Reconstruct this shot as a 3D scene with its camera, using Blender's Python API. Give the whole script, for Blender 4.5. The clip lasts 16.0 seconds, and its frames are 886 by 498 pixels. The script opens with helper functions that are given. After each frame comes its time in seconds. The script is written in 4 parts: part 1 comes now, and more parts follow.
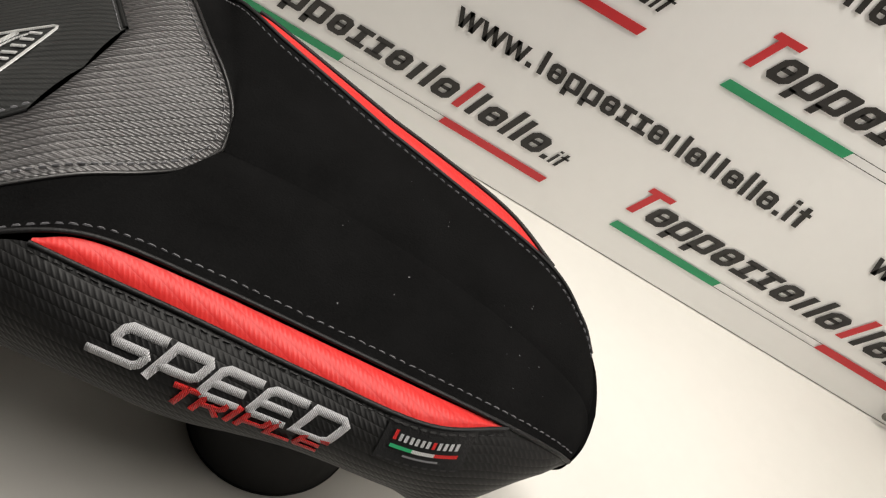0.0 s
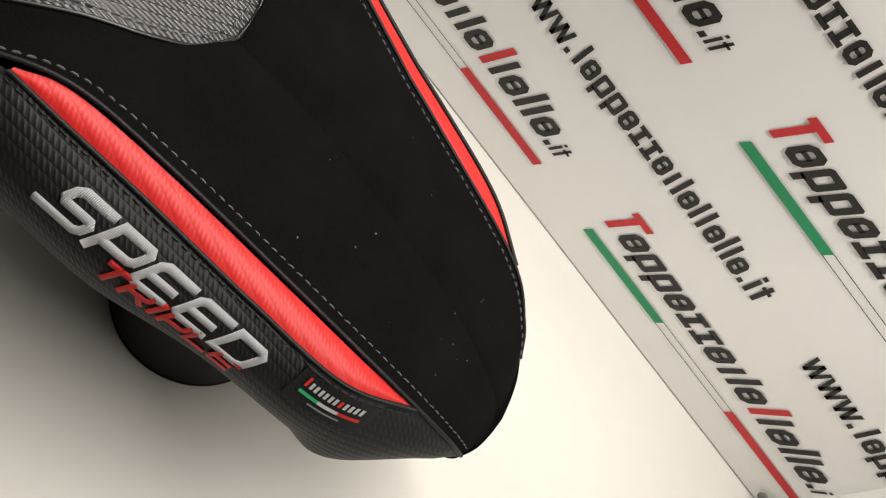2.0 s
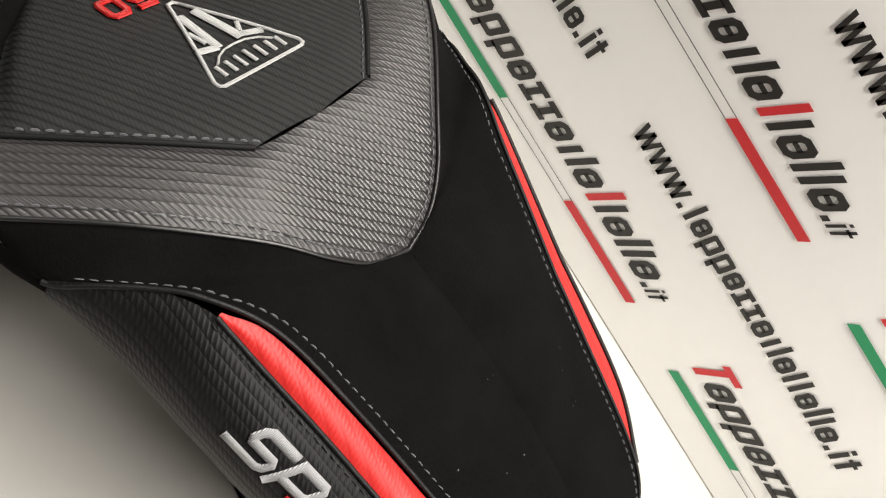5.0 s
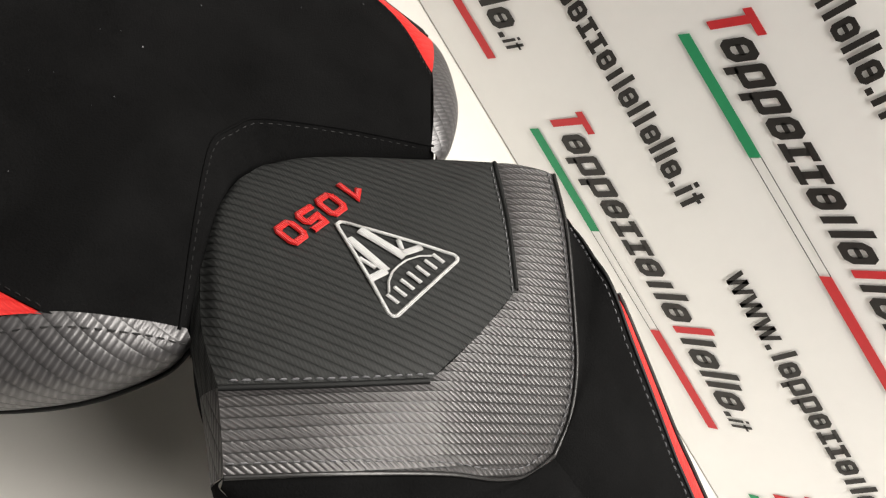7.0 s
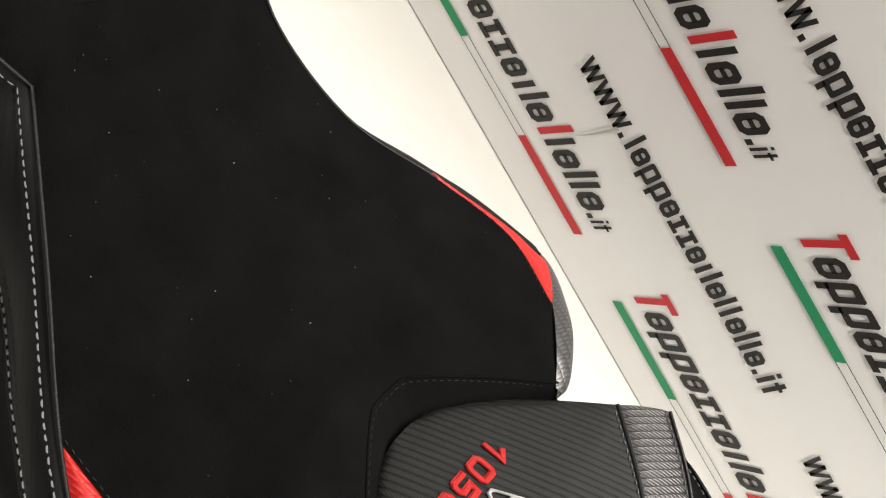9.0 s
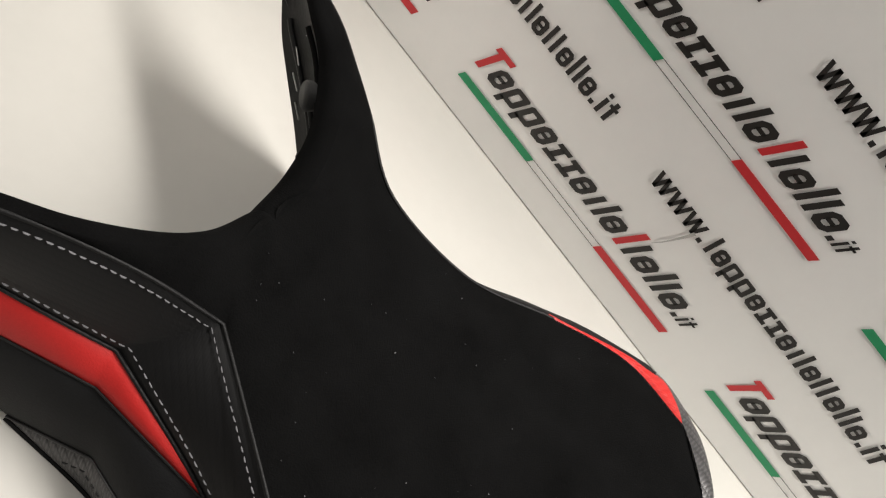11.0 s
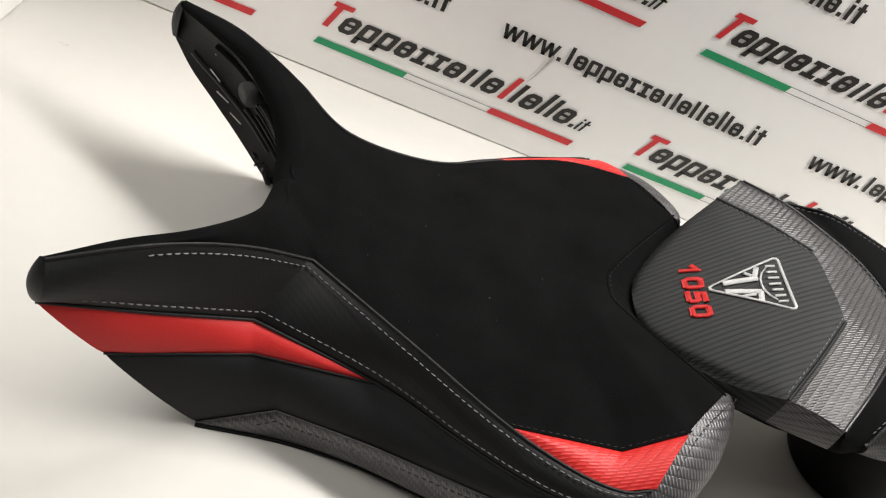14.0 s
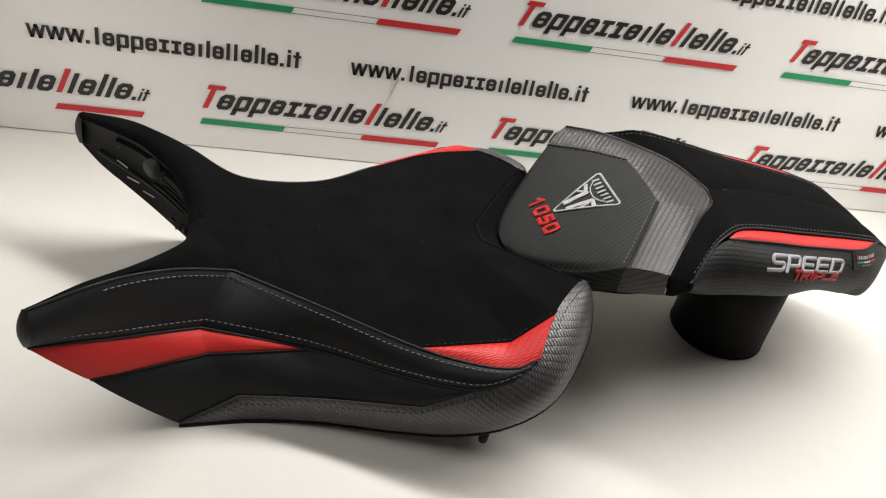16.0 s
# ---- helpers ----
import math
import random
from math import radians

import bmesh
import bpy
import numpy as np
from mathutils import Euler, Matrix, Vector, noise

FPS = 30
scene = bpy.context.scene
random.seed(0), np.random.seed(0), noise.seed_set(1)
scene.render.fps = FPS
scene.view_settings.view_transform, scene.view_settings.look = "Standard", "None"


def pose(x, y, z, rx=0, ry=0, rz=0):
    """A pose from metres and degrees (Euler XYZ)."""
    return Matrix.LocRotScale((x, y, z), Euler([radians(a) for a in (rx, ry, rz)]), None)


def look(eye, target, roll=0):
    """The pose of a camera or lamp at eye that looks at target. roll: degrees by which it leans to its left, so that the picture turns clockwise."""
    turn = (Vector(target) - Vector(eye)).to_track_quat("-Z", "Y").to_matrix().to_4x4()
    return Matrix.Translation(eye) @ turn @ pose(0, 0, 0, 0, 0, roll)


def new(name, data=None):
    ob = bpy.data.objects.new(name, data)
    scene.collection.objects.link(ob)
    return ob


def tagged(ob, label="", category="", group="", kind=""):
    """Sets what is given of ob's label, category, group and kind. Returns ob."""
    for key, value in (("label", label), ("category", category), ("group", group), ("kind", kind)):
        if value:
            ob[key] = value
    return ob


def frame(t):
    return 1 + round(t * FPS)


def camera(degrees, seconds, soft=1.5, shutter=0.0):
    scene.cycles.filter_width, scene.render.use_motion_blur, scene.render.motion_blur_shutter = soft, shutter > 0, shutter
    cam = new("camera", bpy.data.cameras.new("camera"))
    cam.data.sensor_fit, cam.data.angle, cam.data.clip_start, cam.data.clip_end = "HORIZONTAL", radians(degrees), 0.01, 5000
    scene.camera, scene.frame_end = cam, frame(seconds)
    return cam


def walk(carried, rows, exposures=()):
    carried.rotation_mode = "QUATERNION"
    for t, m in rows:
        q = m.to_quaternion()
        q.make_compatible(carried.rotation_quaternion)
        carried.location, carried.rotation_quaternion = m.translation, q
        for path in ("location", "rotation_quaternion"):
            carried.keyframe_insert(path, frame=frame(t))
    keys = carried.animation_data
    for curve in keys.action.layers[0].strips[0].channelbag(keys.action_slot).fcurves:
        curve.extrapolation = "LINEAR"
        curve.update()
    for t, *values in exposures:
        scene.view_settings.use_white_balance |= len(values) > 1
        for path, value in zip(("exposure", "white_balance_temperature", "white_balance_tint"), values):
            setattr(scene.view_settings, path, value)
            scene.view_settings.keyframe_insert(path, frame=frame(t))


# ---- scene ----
cam = camera(56.58, 16.0, soft=1.2)
# t, x, y, z, yaw, pitch, roll (leaning left)
ROWS = [
    (0.0, 0.2747, -0.5783, 0.4692, 0.771, -44.382, 30.594),
    (0.5, 0.2718, -0.5724, 0.4734, -2.901, -45.370, 39.401),
    (1.0, 0.2652, -0.5671, 0.4736, -5.267, -45.436, 45.982),
    (1.5, 0.2592, -0.5648, 0.4753, -6.620, -45.718, 51.886),
    (2.0, 0.2542, -0.5610, 0.4740, -7.534, -46.409, 57.142),
    (2.5, 0.2454, -0.5568, 0.4697, -8.583, -46.925, 61.140),
    (3.0, 0.2232, -0.5519, 0.4648, -9.200, -47.104, 63.480),
    (3.5, 0.1973, -0.5509, 0.4640, -9.040, -47.070, 64.181),
    (4.0, 0.1742, -0.5494, 0.4669, -8.113, -47.386, 63.571),
    (4.2, 0.1651, -0.5492, 0.4622, -7.894, -46.985, 63.347),
    (6.3, 0.0585, -0.5691, 0.4858, -4.442, -47.499, 61.238),
    (6.5, 0.0429, -0.5707, 0.4859, -4.552, -47.503, 61.570),
    (7.0, 0.0143, -0.5732, 0.4869, -4.249, -47.659, 61.756),
    (7.5, -0.0264, -0.5768, 0.4871, -4.468, -47.565, 62.307),
    (8.0, -0.0705, -0.5834, 0.4898, -4.883, -47.312, 62.719),
    (8.5, -0.1160, -0.5866, 0.4954, -4.975, -46.997, 63.278),
    (9.0, -0.1561, -0.5883, 0.5047, -4.224, -46.985, 62.882),
    (9.5, -0.1928, -0.5904, 0.5050, -3.070, -46.706, 61.627),
    (10.0, -0.2306, -0.5984, 0.5126, -2.074, -47.100, 59.343),
    (10.2, -0.2375, -0.6033, 0.5095, -1.356, -46.670, 58.144),
    (12.3, -0.3310, -0.7094, 0.4857, -6.953, -41.945, 43.253),
    (12.5, -0.3348, -0.7212, 0.4847, -7.529, -41.794, 41.516),
    (13.0, -0.3509, -0.7517, 0.4862, -10.021, -40.807, 37.603),
    (13.5, -0.3405, -0.7785, 0.4943, -11.849, -40.208, 32.871),
    (14.0, -0.3194, -0.8123, 0.5029, -12.401, -39.329, 28.590),
    (14.5, -0.3028, -0.8506, 0.5136, -12.905, -38.794, 23.486),
    (15.0, -0.2909, -0.8923, 0.5284, -13.132, -37.882, 18.986),
    (15.5, -0.2816, -0.9415, 0.5449, -13.587, -36.046, 15.563),
    (16.0, -0.2719, -0.9813, 0.5559, -13.899, -34.293, 12.378),
]
walk(cam, [(t, pose(x, y, z, 0, 0, yaw) @ pose(0, 0, 0, 90 + pitch) @ pose(0, 0, 0, 0, 0, roll)) for t, x, y, z, yaw, pitch, roll in ROWS], [(0.0, -0.1, 6500, 10), (2.0, -0.1, 6500, 10), (4.0, 0.12, 6500, 10), (6.5, 0.52, 6450, 10), (9.0, 0.50, 6450, 10), (10.2, 0.08, 6450, 10), (12.5, 0.48, 6270, 10), (14.5, 0.45, 6260, 10), (16.0, 0.24, 6270, 10)])

# ---- light ----
world = bpy.data.worlds.new("world")
scene.world = world
world.use_nodes = True
world.node_tree.nodes["Background"].inputs[0].default_value = (1.0, 0.96, 0.9, 1)
world.node_tree.nodes["Background"].inputs[1].default_value = 0.03


def area_lamp(name, at, target, sx, sy, watts, colour):
    data = bpy.data.lights.new(name, "AREA")
    data.shape, data.size, data.size_y, data.energy, data.color = "RECTANGLE", sx, sy, watts, colour
    ob = new(name, data)
    ob.matrix_world = look(at, target)
    return tagged(ob, "long warm-white ceiling light", "light", kind="structure")


WARM = (1.0, 0.95, 0.88)
# long strip lamp out of view, placed to match how the shadows fall
area_lamp("ceiling_light", (0.36, -0.13, 1.08), (0.34, -0.17, 0), 1.7, 0.12, 25, WARM)
# added fill with no known source, lifts the shade on the left
area_lamp("ceiling_light", (-1.0, -0.75, 1.75), (-0.35, -0.30, 0.0), 1.0, 0.8, 10.0, WARM)


# ---- materials ----
class Mat:
    """A principled material with a few node helpers."""

    def __init__(self, name, rough=0.5, metal=0.0, spec=0.5):
        self.m = bpy.data.materials.new(name)
        self.m.use_nodes = True
        self.t = self.m.node_tree
        self.b = self.t.nodes["Principled BSDF"]
        self.b.inputs["Roughness"].default_value = rough
        self.b.inputs["Metallic"].default_value = metal
        self.b.inputs["Specular IOR Level"].default_value = spec

    def node(self, kind, **sets):
        n = self.t.nodes.new(kind)
        for k, v in sets.items():
            if k in n.inputs:
                n.inputs[k].default_value = v
        return n

    def link(self, a, b):
        self.t.links.new(a, b)

    def math(self, op, a, b=None, c=None):
        n = self.t.nodes.new("ShaderNodeMath")
        n.operation = op
        for i, v in enumerate((a, b, c)):
            if v is None:
                continue
            if isinstance(v, (int, float)):
                n.inputs[i].default_value = v
            else:
                self.link(v, n.inputs[i])
        return n.outputs[0]

    def coords(self, kind="Object"):
        return self.t.nodes.new("ShaderNodeTexCoord").outputs[kind]

    def noise(self, scale, detail=4, rough=0.6, kind="Object"):
        n = self.node("ShaderNodeTexNoise", Scale=scale, Detail=detail, Roughness=rough)
        self.link(self.coords(kind), n.inputs["Vector"])
        return n.outputs["Fac"]

    def ramp(self, fac, stops):
        n = self.t.nodes.new("ShaderNodeValToRGB")
        el = n.color_ramp.elements
        while len(el) < len(stops):
            el.new(0.5)
        for e, (p, c) in zip(el, stops):
            e.position, e.color = p, (*c, 1)
        self.link(fac, n.inputs[0])
        return n.outputs[0]

    def colour(self, out):
        if isinstance(out, tuple):
            self.b.inputs["Base Color"].default_value = (*out, 1)
        else:
            self.link(out, self.b.inputs["Base Color"])
        return self

    def bump(self, height, dist, strength=1.0):
        n = self.node("ShaderNodeBump", Strength=strength, Distance=dist)
        self.link(height, n.inputs["Height"])
        if self.b.inputs["Normal"].links:
            self.link(self.b.inputs["Normal"].links[0].from_socket, n.inputs["Normal"])
        self.link(n.outputs[0], self.b.inputs["Normal"])
        return self


def plain(name, colour, rough, spec=0.5, grain=600, depth=0.0002, spread=0.25, metal=0.0):
    m = Mat(name, rough, metal, spec)
    lo, hi = tuple(c * (1 - spread) for c in colour), tuple(min(1, c * (1 + spread)) for c in colour)
    mix = m.math("ADD", m.math("MULTIPLY", m.noise(grain), 0.5), m.math("MULTIPLY", m.noise(25), 0.5))
    m.colour(m.ramp(mix, [(0.3, lo), (0.7, hi)]))
    if depth:
        m.bump(m.noise(grain, 2), depth)
    return m.m


def weave(name, dark, light, rough, pitch=0.0052, strand=0.0016, slant=0.9, depth=0.0005, spec=0.5, turn=0.0, metal=0.0, cross=0.6):
    """Embossed carbon-look vinyl: rows of slanted strands, in metres of the panel's own layout."""
    m = Mat(name, rough, metal, spec)
    mp = m.node("ShaderNodeMapping")
    mp.inputs["Rotation"].default_value = (0, 0, radians(turn))
    m.link(m.coords("UV"), mp.inputs["Vector"])
    sp = m.t.nodes.new("ShaderNodeSeparateXYZ")
    m.link(mp.outputs[0], sp.inputs[0])
    u, v = sp.outputs[0], sp.outputs[1]
    row = m.math("DIVIDE", v, pitch)
    inside = m.math("FRACT", row)
    lean = m.math("MULTIPLY", m.math("SUBTRACT", inside, 0.5), pitch * slant)
    phase = m.math("MULTIPLY", m.math("ADD", u, lean), 2 * math.pi / strand)
    thread = m.math("POWER", m.math("MULTIPLY_ADD", m.math("SINE", phase), 0.5, 0.5), 1.8)
    crown = m.math("SINE", m.math("MULTIPLY", inside, math.pi))
    height = m.math("MULTIPLY", m.math("MULTIPLY_ADD", thread, cross, 1 - cross), m.math("POWER", crown, 0.6))
    worn = m.math("MULTIPLY_ADD", m.noise(40), 0.3, -0.15)
    # strand highlights are put into the colour: crowns lighter than the gaps
    m.colour(m.ramp(m.math("ADD", height, worn), [(0.1, dark), (0.85, light)]))
    m.bump(height, depth)
    m.bump(m.noise(1500, 2), 0.0001, 0.4)
    return m.m


M_SUEDE = plain("suede_black", (0.0042, 0.0042, 0.0043), 1.0, 0.05, 900, 0.0003, 0.5)
M_LEATHER = plain("vinyl_black", (0.007, 0.007, 0.0075), 0.5, 0.3, 700, 0.0003, 0.2)
M_SIDE = plain("vinyl_charcoal", (0.0095, 0.0098, 0.0105), 0.62, 0.2, 800, 0.0002, 0.3)
M_CARBON = weave("carbon_vinyl_black", (0.0035, 0.0035, 0.0035), (0.0080, 0.0080, 0.0084), 0.52, 0.0044, 0.0030, 1.1, 0.00030, 0.25, 12, 0.0, 0.55)
M_CARBON_SOFT = weave("carbon_vinyl_faint", (0.0066, 0.0066, 0.0070), (0.0082, 0.0082, 0.0087), 0.55, 0.0046, 0.0030, 1.0, 0.00006, 0.25, 20, 0.0, 0.5)
M_PAD = weave("carbon_vinyl_charcoal", (0.0050, 0.0054, 0.0054), (0.0225, 0.0235, 0.023), 0.62, 0.0046, 0.0022, 0.9, 0.0004, 0.22, -20.5, 0.0, 0.28)
M_GREY = weave("carbon_vinyl_grey", (0.012, 0.0115, 0.0115), (0.078, 0.074, 0.075), 0.36, 0.0048, 0.0034, 1.2, 0.00055, 0.8, -51, 0.35, 0.6)
M_GREY_SIDE = weave("carbon_vinyl_grey_side", (0.030, 0.0288, 0.0300), (0.088, 0.085, 0.088), 0.36, 0.0048, 0.0034, 1.2, 0.00034, 0.8, 32, 0.3, 0.6)
M_RED = plain("vinyl_red", (0.52, 0.022, 0.02), 0.58, 0.3, 800, 0.00015, 0.1)
M_RED_CARBON = weave("carbon_vinyl_red", (0.47, 0.016, 0.015), (0.55, 0.024, 0.021), 0.45, 0.0050, 0.0030, 1.0, 0.00013, 0.35, 12, 0.0, 0.5)
M_RED_REAR = weave("carbon_vinyl_red_rear", (0.46, 0.016, 0.015), (0.58, 0.028, 0.024), 0.42, 0.0056, 0.0030, 1.0, 0.0003, 0.35, -50)
M_PLASTIC = plain("seat_pan_plastic", (0.0035, 0.0035, 0.0035), 0.6, 0.2, 300, 0.0003)
M_FELT = plain("matt_black_can", (0.004, 0.004, 0.004), 0.7, 0.2, 900, 0.0002)
M_BUFFER = plain("buffer_rubber", (0.022, 0.022, 0.022), 0.55, 0.3, 500, 0.0002)
M_THREAD = plain("thread_grey", (0.16, 0.16, 0.17), 0.6, 0.4, 2500, 0.0001)
M_THREAD_DARK = plain("thread_dark", (0.012, 0.012, 0.012), 0.6, 0.4, 2500, 0.0001)
M_STEEL = plain("staple_steel", (0.6, 0.6, 0.6), 0.3, 0.5, 500, 0, 0.1, 1.0)


def satin(name, colour):
    """Satin-stitched thread: fine ribs along the panel's layout."""
    m = Mat(name, 0.45, 0.0, 0.5)
    w = m.node("ShaderNodeTexWave", Scale=420.0, Distortion=1.5, Detail=2.0)
    w.wave_type, w.bands_direction = "BANDS", "X"
    m.link(m.coords("Object"), w.inputs["Vector"])
    m.colour(m.ramp(w.outputs["Fac"], [(0.0, tuple(c * 0.6 for c in colour)), (0.8, colour)]))
    m.bump(w.outputs["Fac"], 0.0006)
    return m.m


M_SILVER = satin("embroidery_silver", (0.62, 0.62, 0.64))
M_EMB_RED = satin("embroidery_red", (0.75, 0.02, 0.018))
M_EMB_WHITE = satin("embroidery_white", (0.75, 0.75, 0.74))


def printed(name, colour):
    return plain(name, colour, 0.45, 0.4, 200, 0, 0.06)


M_INK = printed("ink_black", (0.022, 0.02, 0.018))
M_INK_RED = printed("ink_red", (0.55, 0.03, 0.035))
M_INK_GREEN = printed("ink_green", (0.02, 0.27, 0.11))


def sheet(name, colour, rough, stain):
    m = Mat(name, rough, 0.0, 0.35)
    mix = m.math("ADD", m.math("MULTIPLY", m.noise(3.0, 6), 0.6), m.math("MULTIPLY", m.noise(60.0, 5), 0.4))
    m.colour(m.ramp(mix, [(0.3, tuple(c * (1 - stain) for c in colour)), (0.65, colour)]))
    m.bump(m.noise(18.0, 3), 0.002, 0.15)
    return m.m


M_BANNER = sheet("banner_vinyl", (0.86, 0.85, 0.83), 0.5, 0.04)
M_TABLE = sheet("table_laminate", (0.62, 0.603, 0.565), 0.5, 0.05)
M_ROOM = sheet("room_plaster", (0.30, 0.29, 0.27), 0.8, 0.06)
M_FLOOR = sheet("room_floor", (0.25, 0.24, 0.22), 0.5, 0.1)
M_CLEAR = plain("clear_plastic", (0.7, 0.7, 0.66), 0.2, 0.5, 200, 0)
M_CLEAR.node_tree.nodes["Principled BSDF"].inputs["Transmission Weight"].default_value = 0.6
M_TIP = plain("grey_plastic", (0.12, 0.12, 0.1), 0.4, 0.5, 200, 0)


# ---- mesh helpers ----
def mesh_object(name, verts, faces, material, parent=None, label="", uvs=None, smooth=True):
    me = bpy.data.meshes.new(name)
    me.from_pydata([tuple(v) for v in verts], [], faces)
    me.materials.append(material)
    if smooth:
        me.polygons.foreach_set("use_smooth", [True] * len(me.polygons))
    if uvs is not None:
        layer = me.uv_layers.new(name="layout")
        idx = np.empty(len(me.loops), int)
        me.loops.foreach_get("vertex_index", idx)
        layer.data.foreach_set("uv", np.asarray(uvs, float)[idx].ravel())
    me.update()
    ob = new(name, me)
    if parent:
        ob.parent = parent
    if label:
        tagged(ob, label)
    return ob


def part(name, bm, material, parent, label="", smooth=False):
    me = bpy.data.meshes.new(name)
    bm.to_mesh(me)
    bm.free()
    me.materials.append(material)
    if smooth:
        me.polygons.foreach_set("use_smooth", [True] * len(me.polygons))
    ob = new(name, me)
    ob.parent = parent
    if label:
        tagged(ob, label)
    return ob


def empty(name, m, label, category, group=""):
    ob = new(name)
    ob.empty_display_size = 0.05
    ob.matrix_world = m
    return tagged(ob, label, category, group)


def box(bm, x0, y0, z0, x1, y1, z1, bevel=0.0):
    made = bmesh.ops.create_cube(bm, size=1.0)["verts"]
    for v in made:
        v.co = Vector((x0 + (v.co.x + 0.5) * (x1 - x0), y0 + (v.co.y + 0.5) * (y1 - y0), z0 + (v.co.z + 0.5) * (z1 - z0)))
    if bevel:
        edges = list({e for v in made for e in v.link_edges})
        bmesh.ops.bevel(bm, geom=edges, offset=bevel, segments=2, profile=0.5, affect="EDGES")


def rail(knots, sharp=(), n=8):
    """A smooth curve through knots, n steps a span, with corners at the knots in sharp."""
    p = np.array(knots, float)
    k = len(p)
    out = []
    for i in range(k - 1):
        step = p[i + 1] - p[i]
        t0 = step if i == 0 or i in sharp else (p[i + 1] - p[i - 1]) / 2
        t1 = step if i == k - 2 or i + 1 in sharp else (p[i + 2] - p[i]) / 2
        size = np.linalg.norm(step)
        t0, t1 = (t * min(1.0, 1.6 * size / (np.linalg.norm(t) + 1e-9)) for t in (t0, t1))
        for s in np.linspace(0, 1, n, endpoint=False):
            out.append((2 * s**3 - 3 * s**2 + 1) * p[i] + (s**3 - 2 * s**2 + s) * t0 + (-2 * s**3 + 3 * s**2) * p[i + 1] + (s**3 - s**2) * t1)
    out.append(p[-1])
    return np.array(out)


def normals(a, b, face=(0.0, 0.8, 1.0)):
    """Outward normals of the strip between two rails (away from the seat's inside)."""
    along = np.gradient((a + b) / 2, axis=0)
    n = np.cross(along, b - a)
    n /= np.linalg.norm(n, axis=1)[:, None] + 1e-12
    flip = np.sign(n @ np.array(face) + 1e-6)
    n = n * flip[:, None]
    ends = np.concatenate([n[:1].repeat(6, 0), n, n[-1:].repeat(6, 0)])
    n = np.stack([np.convolve(ends[:, i], np.ones(13) / 13, "valid") for i in range(3)], 1)
    return n / (np.linalg.norm(n, axis=1)[:, None] + 1e-12)


def flipped(pts, side):
    q = np.array(pts, float)
    q[..., 1] *= side
    return q


def spread(bulge, rows):
    """A bulge for each row: a number for all, or values at even steps along the rail."""
    if isinstance(bulge, (int, float)):
        return np.full((rows, 1), float(bulge))
    return np.interp(np.linspace(0, 1, rows), np.linspace(0, 1, len(bulge)), bulge)[:, None]


def panel(name, a, b, material, parent, side=1, across=12, bulge=0.0, sink=0.0008, label="", layout="xy", end=None, face=(0.0, 0.8, 1.0), roll=0.0):
    """An upholstered panel between two rails: puffed by bulge, its seamed edges sunk a little, rail b rolled down."""
    roll = spread(roll, len(a))
    n = normals(a, b, face)
    bulge = spread(bulge, len(a))
    s = np.linspace(0, 1, across + 1)
    width = np.linalg.norm(b - a, axis=1)[:, None]
    soft = np.minimum(1, width / 0.02)
    grid = []
    for x in s:
        edge = min(x, 1 - x) * width / 0.003
        dip = -sink * np.exp(-edge**2)
        puff = bulge * 4 * x * (1 - x) * soft
        turn = roll * np.exp(-((1 - x) * width / 0.006) ** 2)
        grid.append(a + (b - a) * x + n * (dip + puff - turn))
    grid = np.stack(grid, 1)
    rows = grid.shape[0]
    if end is not None:
        run = np.linspace(0, 1, len(end))
        last = np.stack([np.interp(s, run, end[:, i]) for i in range(3)], 1)
        reach = np.clip((np.arange(rows) - (rows - 17)) / 16, 0, 1)[:, None, None] ** 1.5
        grid = grid + (last - grid[-1])[None] * reach
    verts = flipped(grid.reshape(-1, 3), side)
    w = across + 1
    faces = [(i * w + j, (i + 1) * w + j, (i + 1) * w + j + 1, i * w + j + 1) for i in range(rows - 1) for j in range(across)]
    if side < 0:
        faces = [f[::-1] for f in faces]
    if layout == "xy":
        uvs = verts[:, :2]
    else:
        step = np.linalg.norm(np.diff(grid, axis=1), axis=2)
        down = np.concatenate([np.zeros((rows, 1)), np.cumsum(step, axis=1)], axis=1)
        uvs = np.c_[verts[:, 0], a[:, 2].repeat(w) - down.ravel()]
    return mesh_object(name, verts, faces, material, parent, label, uvs)


def dense(pts, step):
    """Points at even steps along a curve, with its direction."""
    seg = np.linalg.norm(np.diff(pts, axis=0), axis=1)
    run = np.r_[0, np.cumsum(seg)]
    at = np.arange(step / 2, run[-1], step)
    return np.stack([np.interp(at, run, pts[:, i]) for i in range(3)], 1)


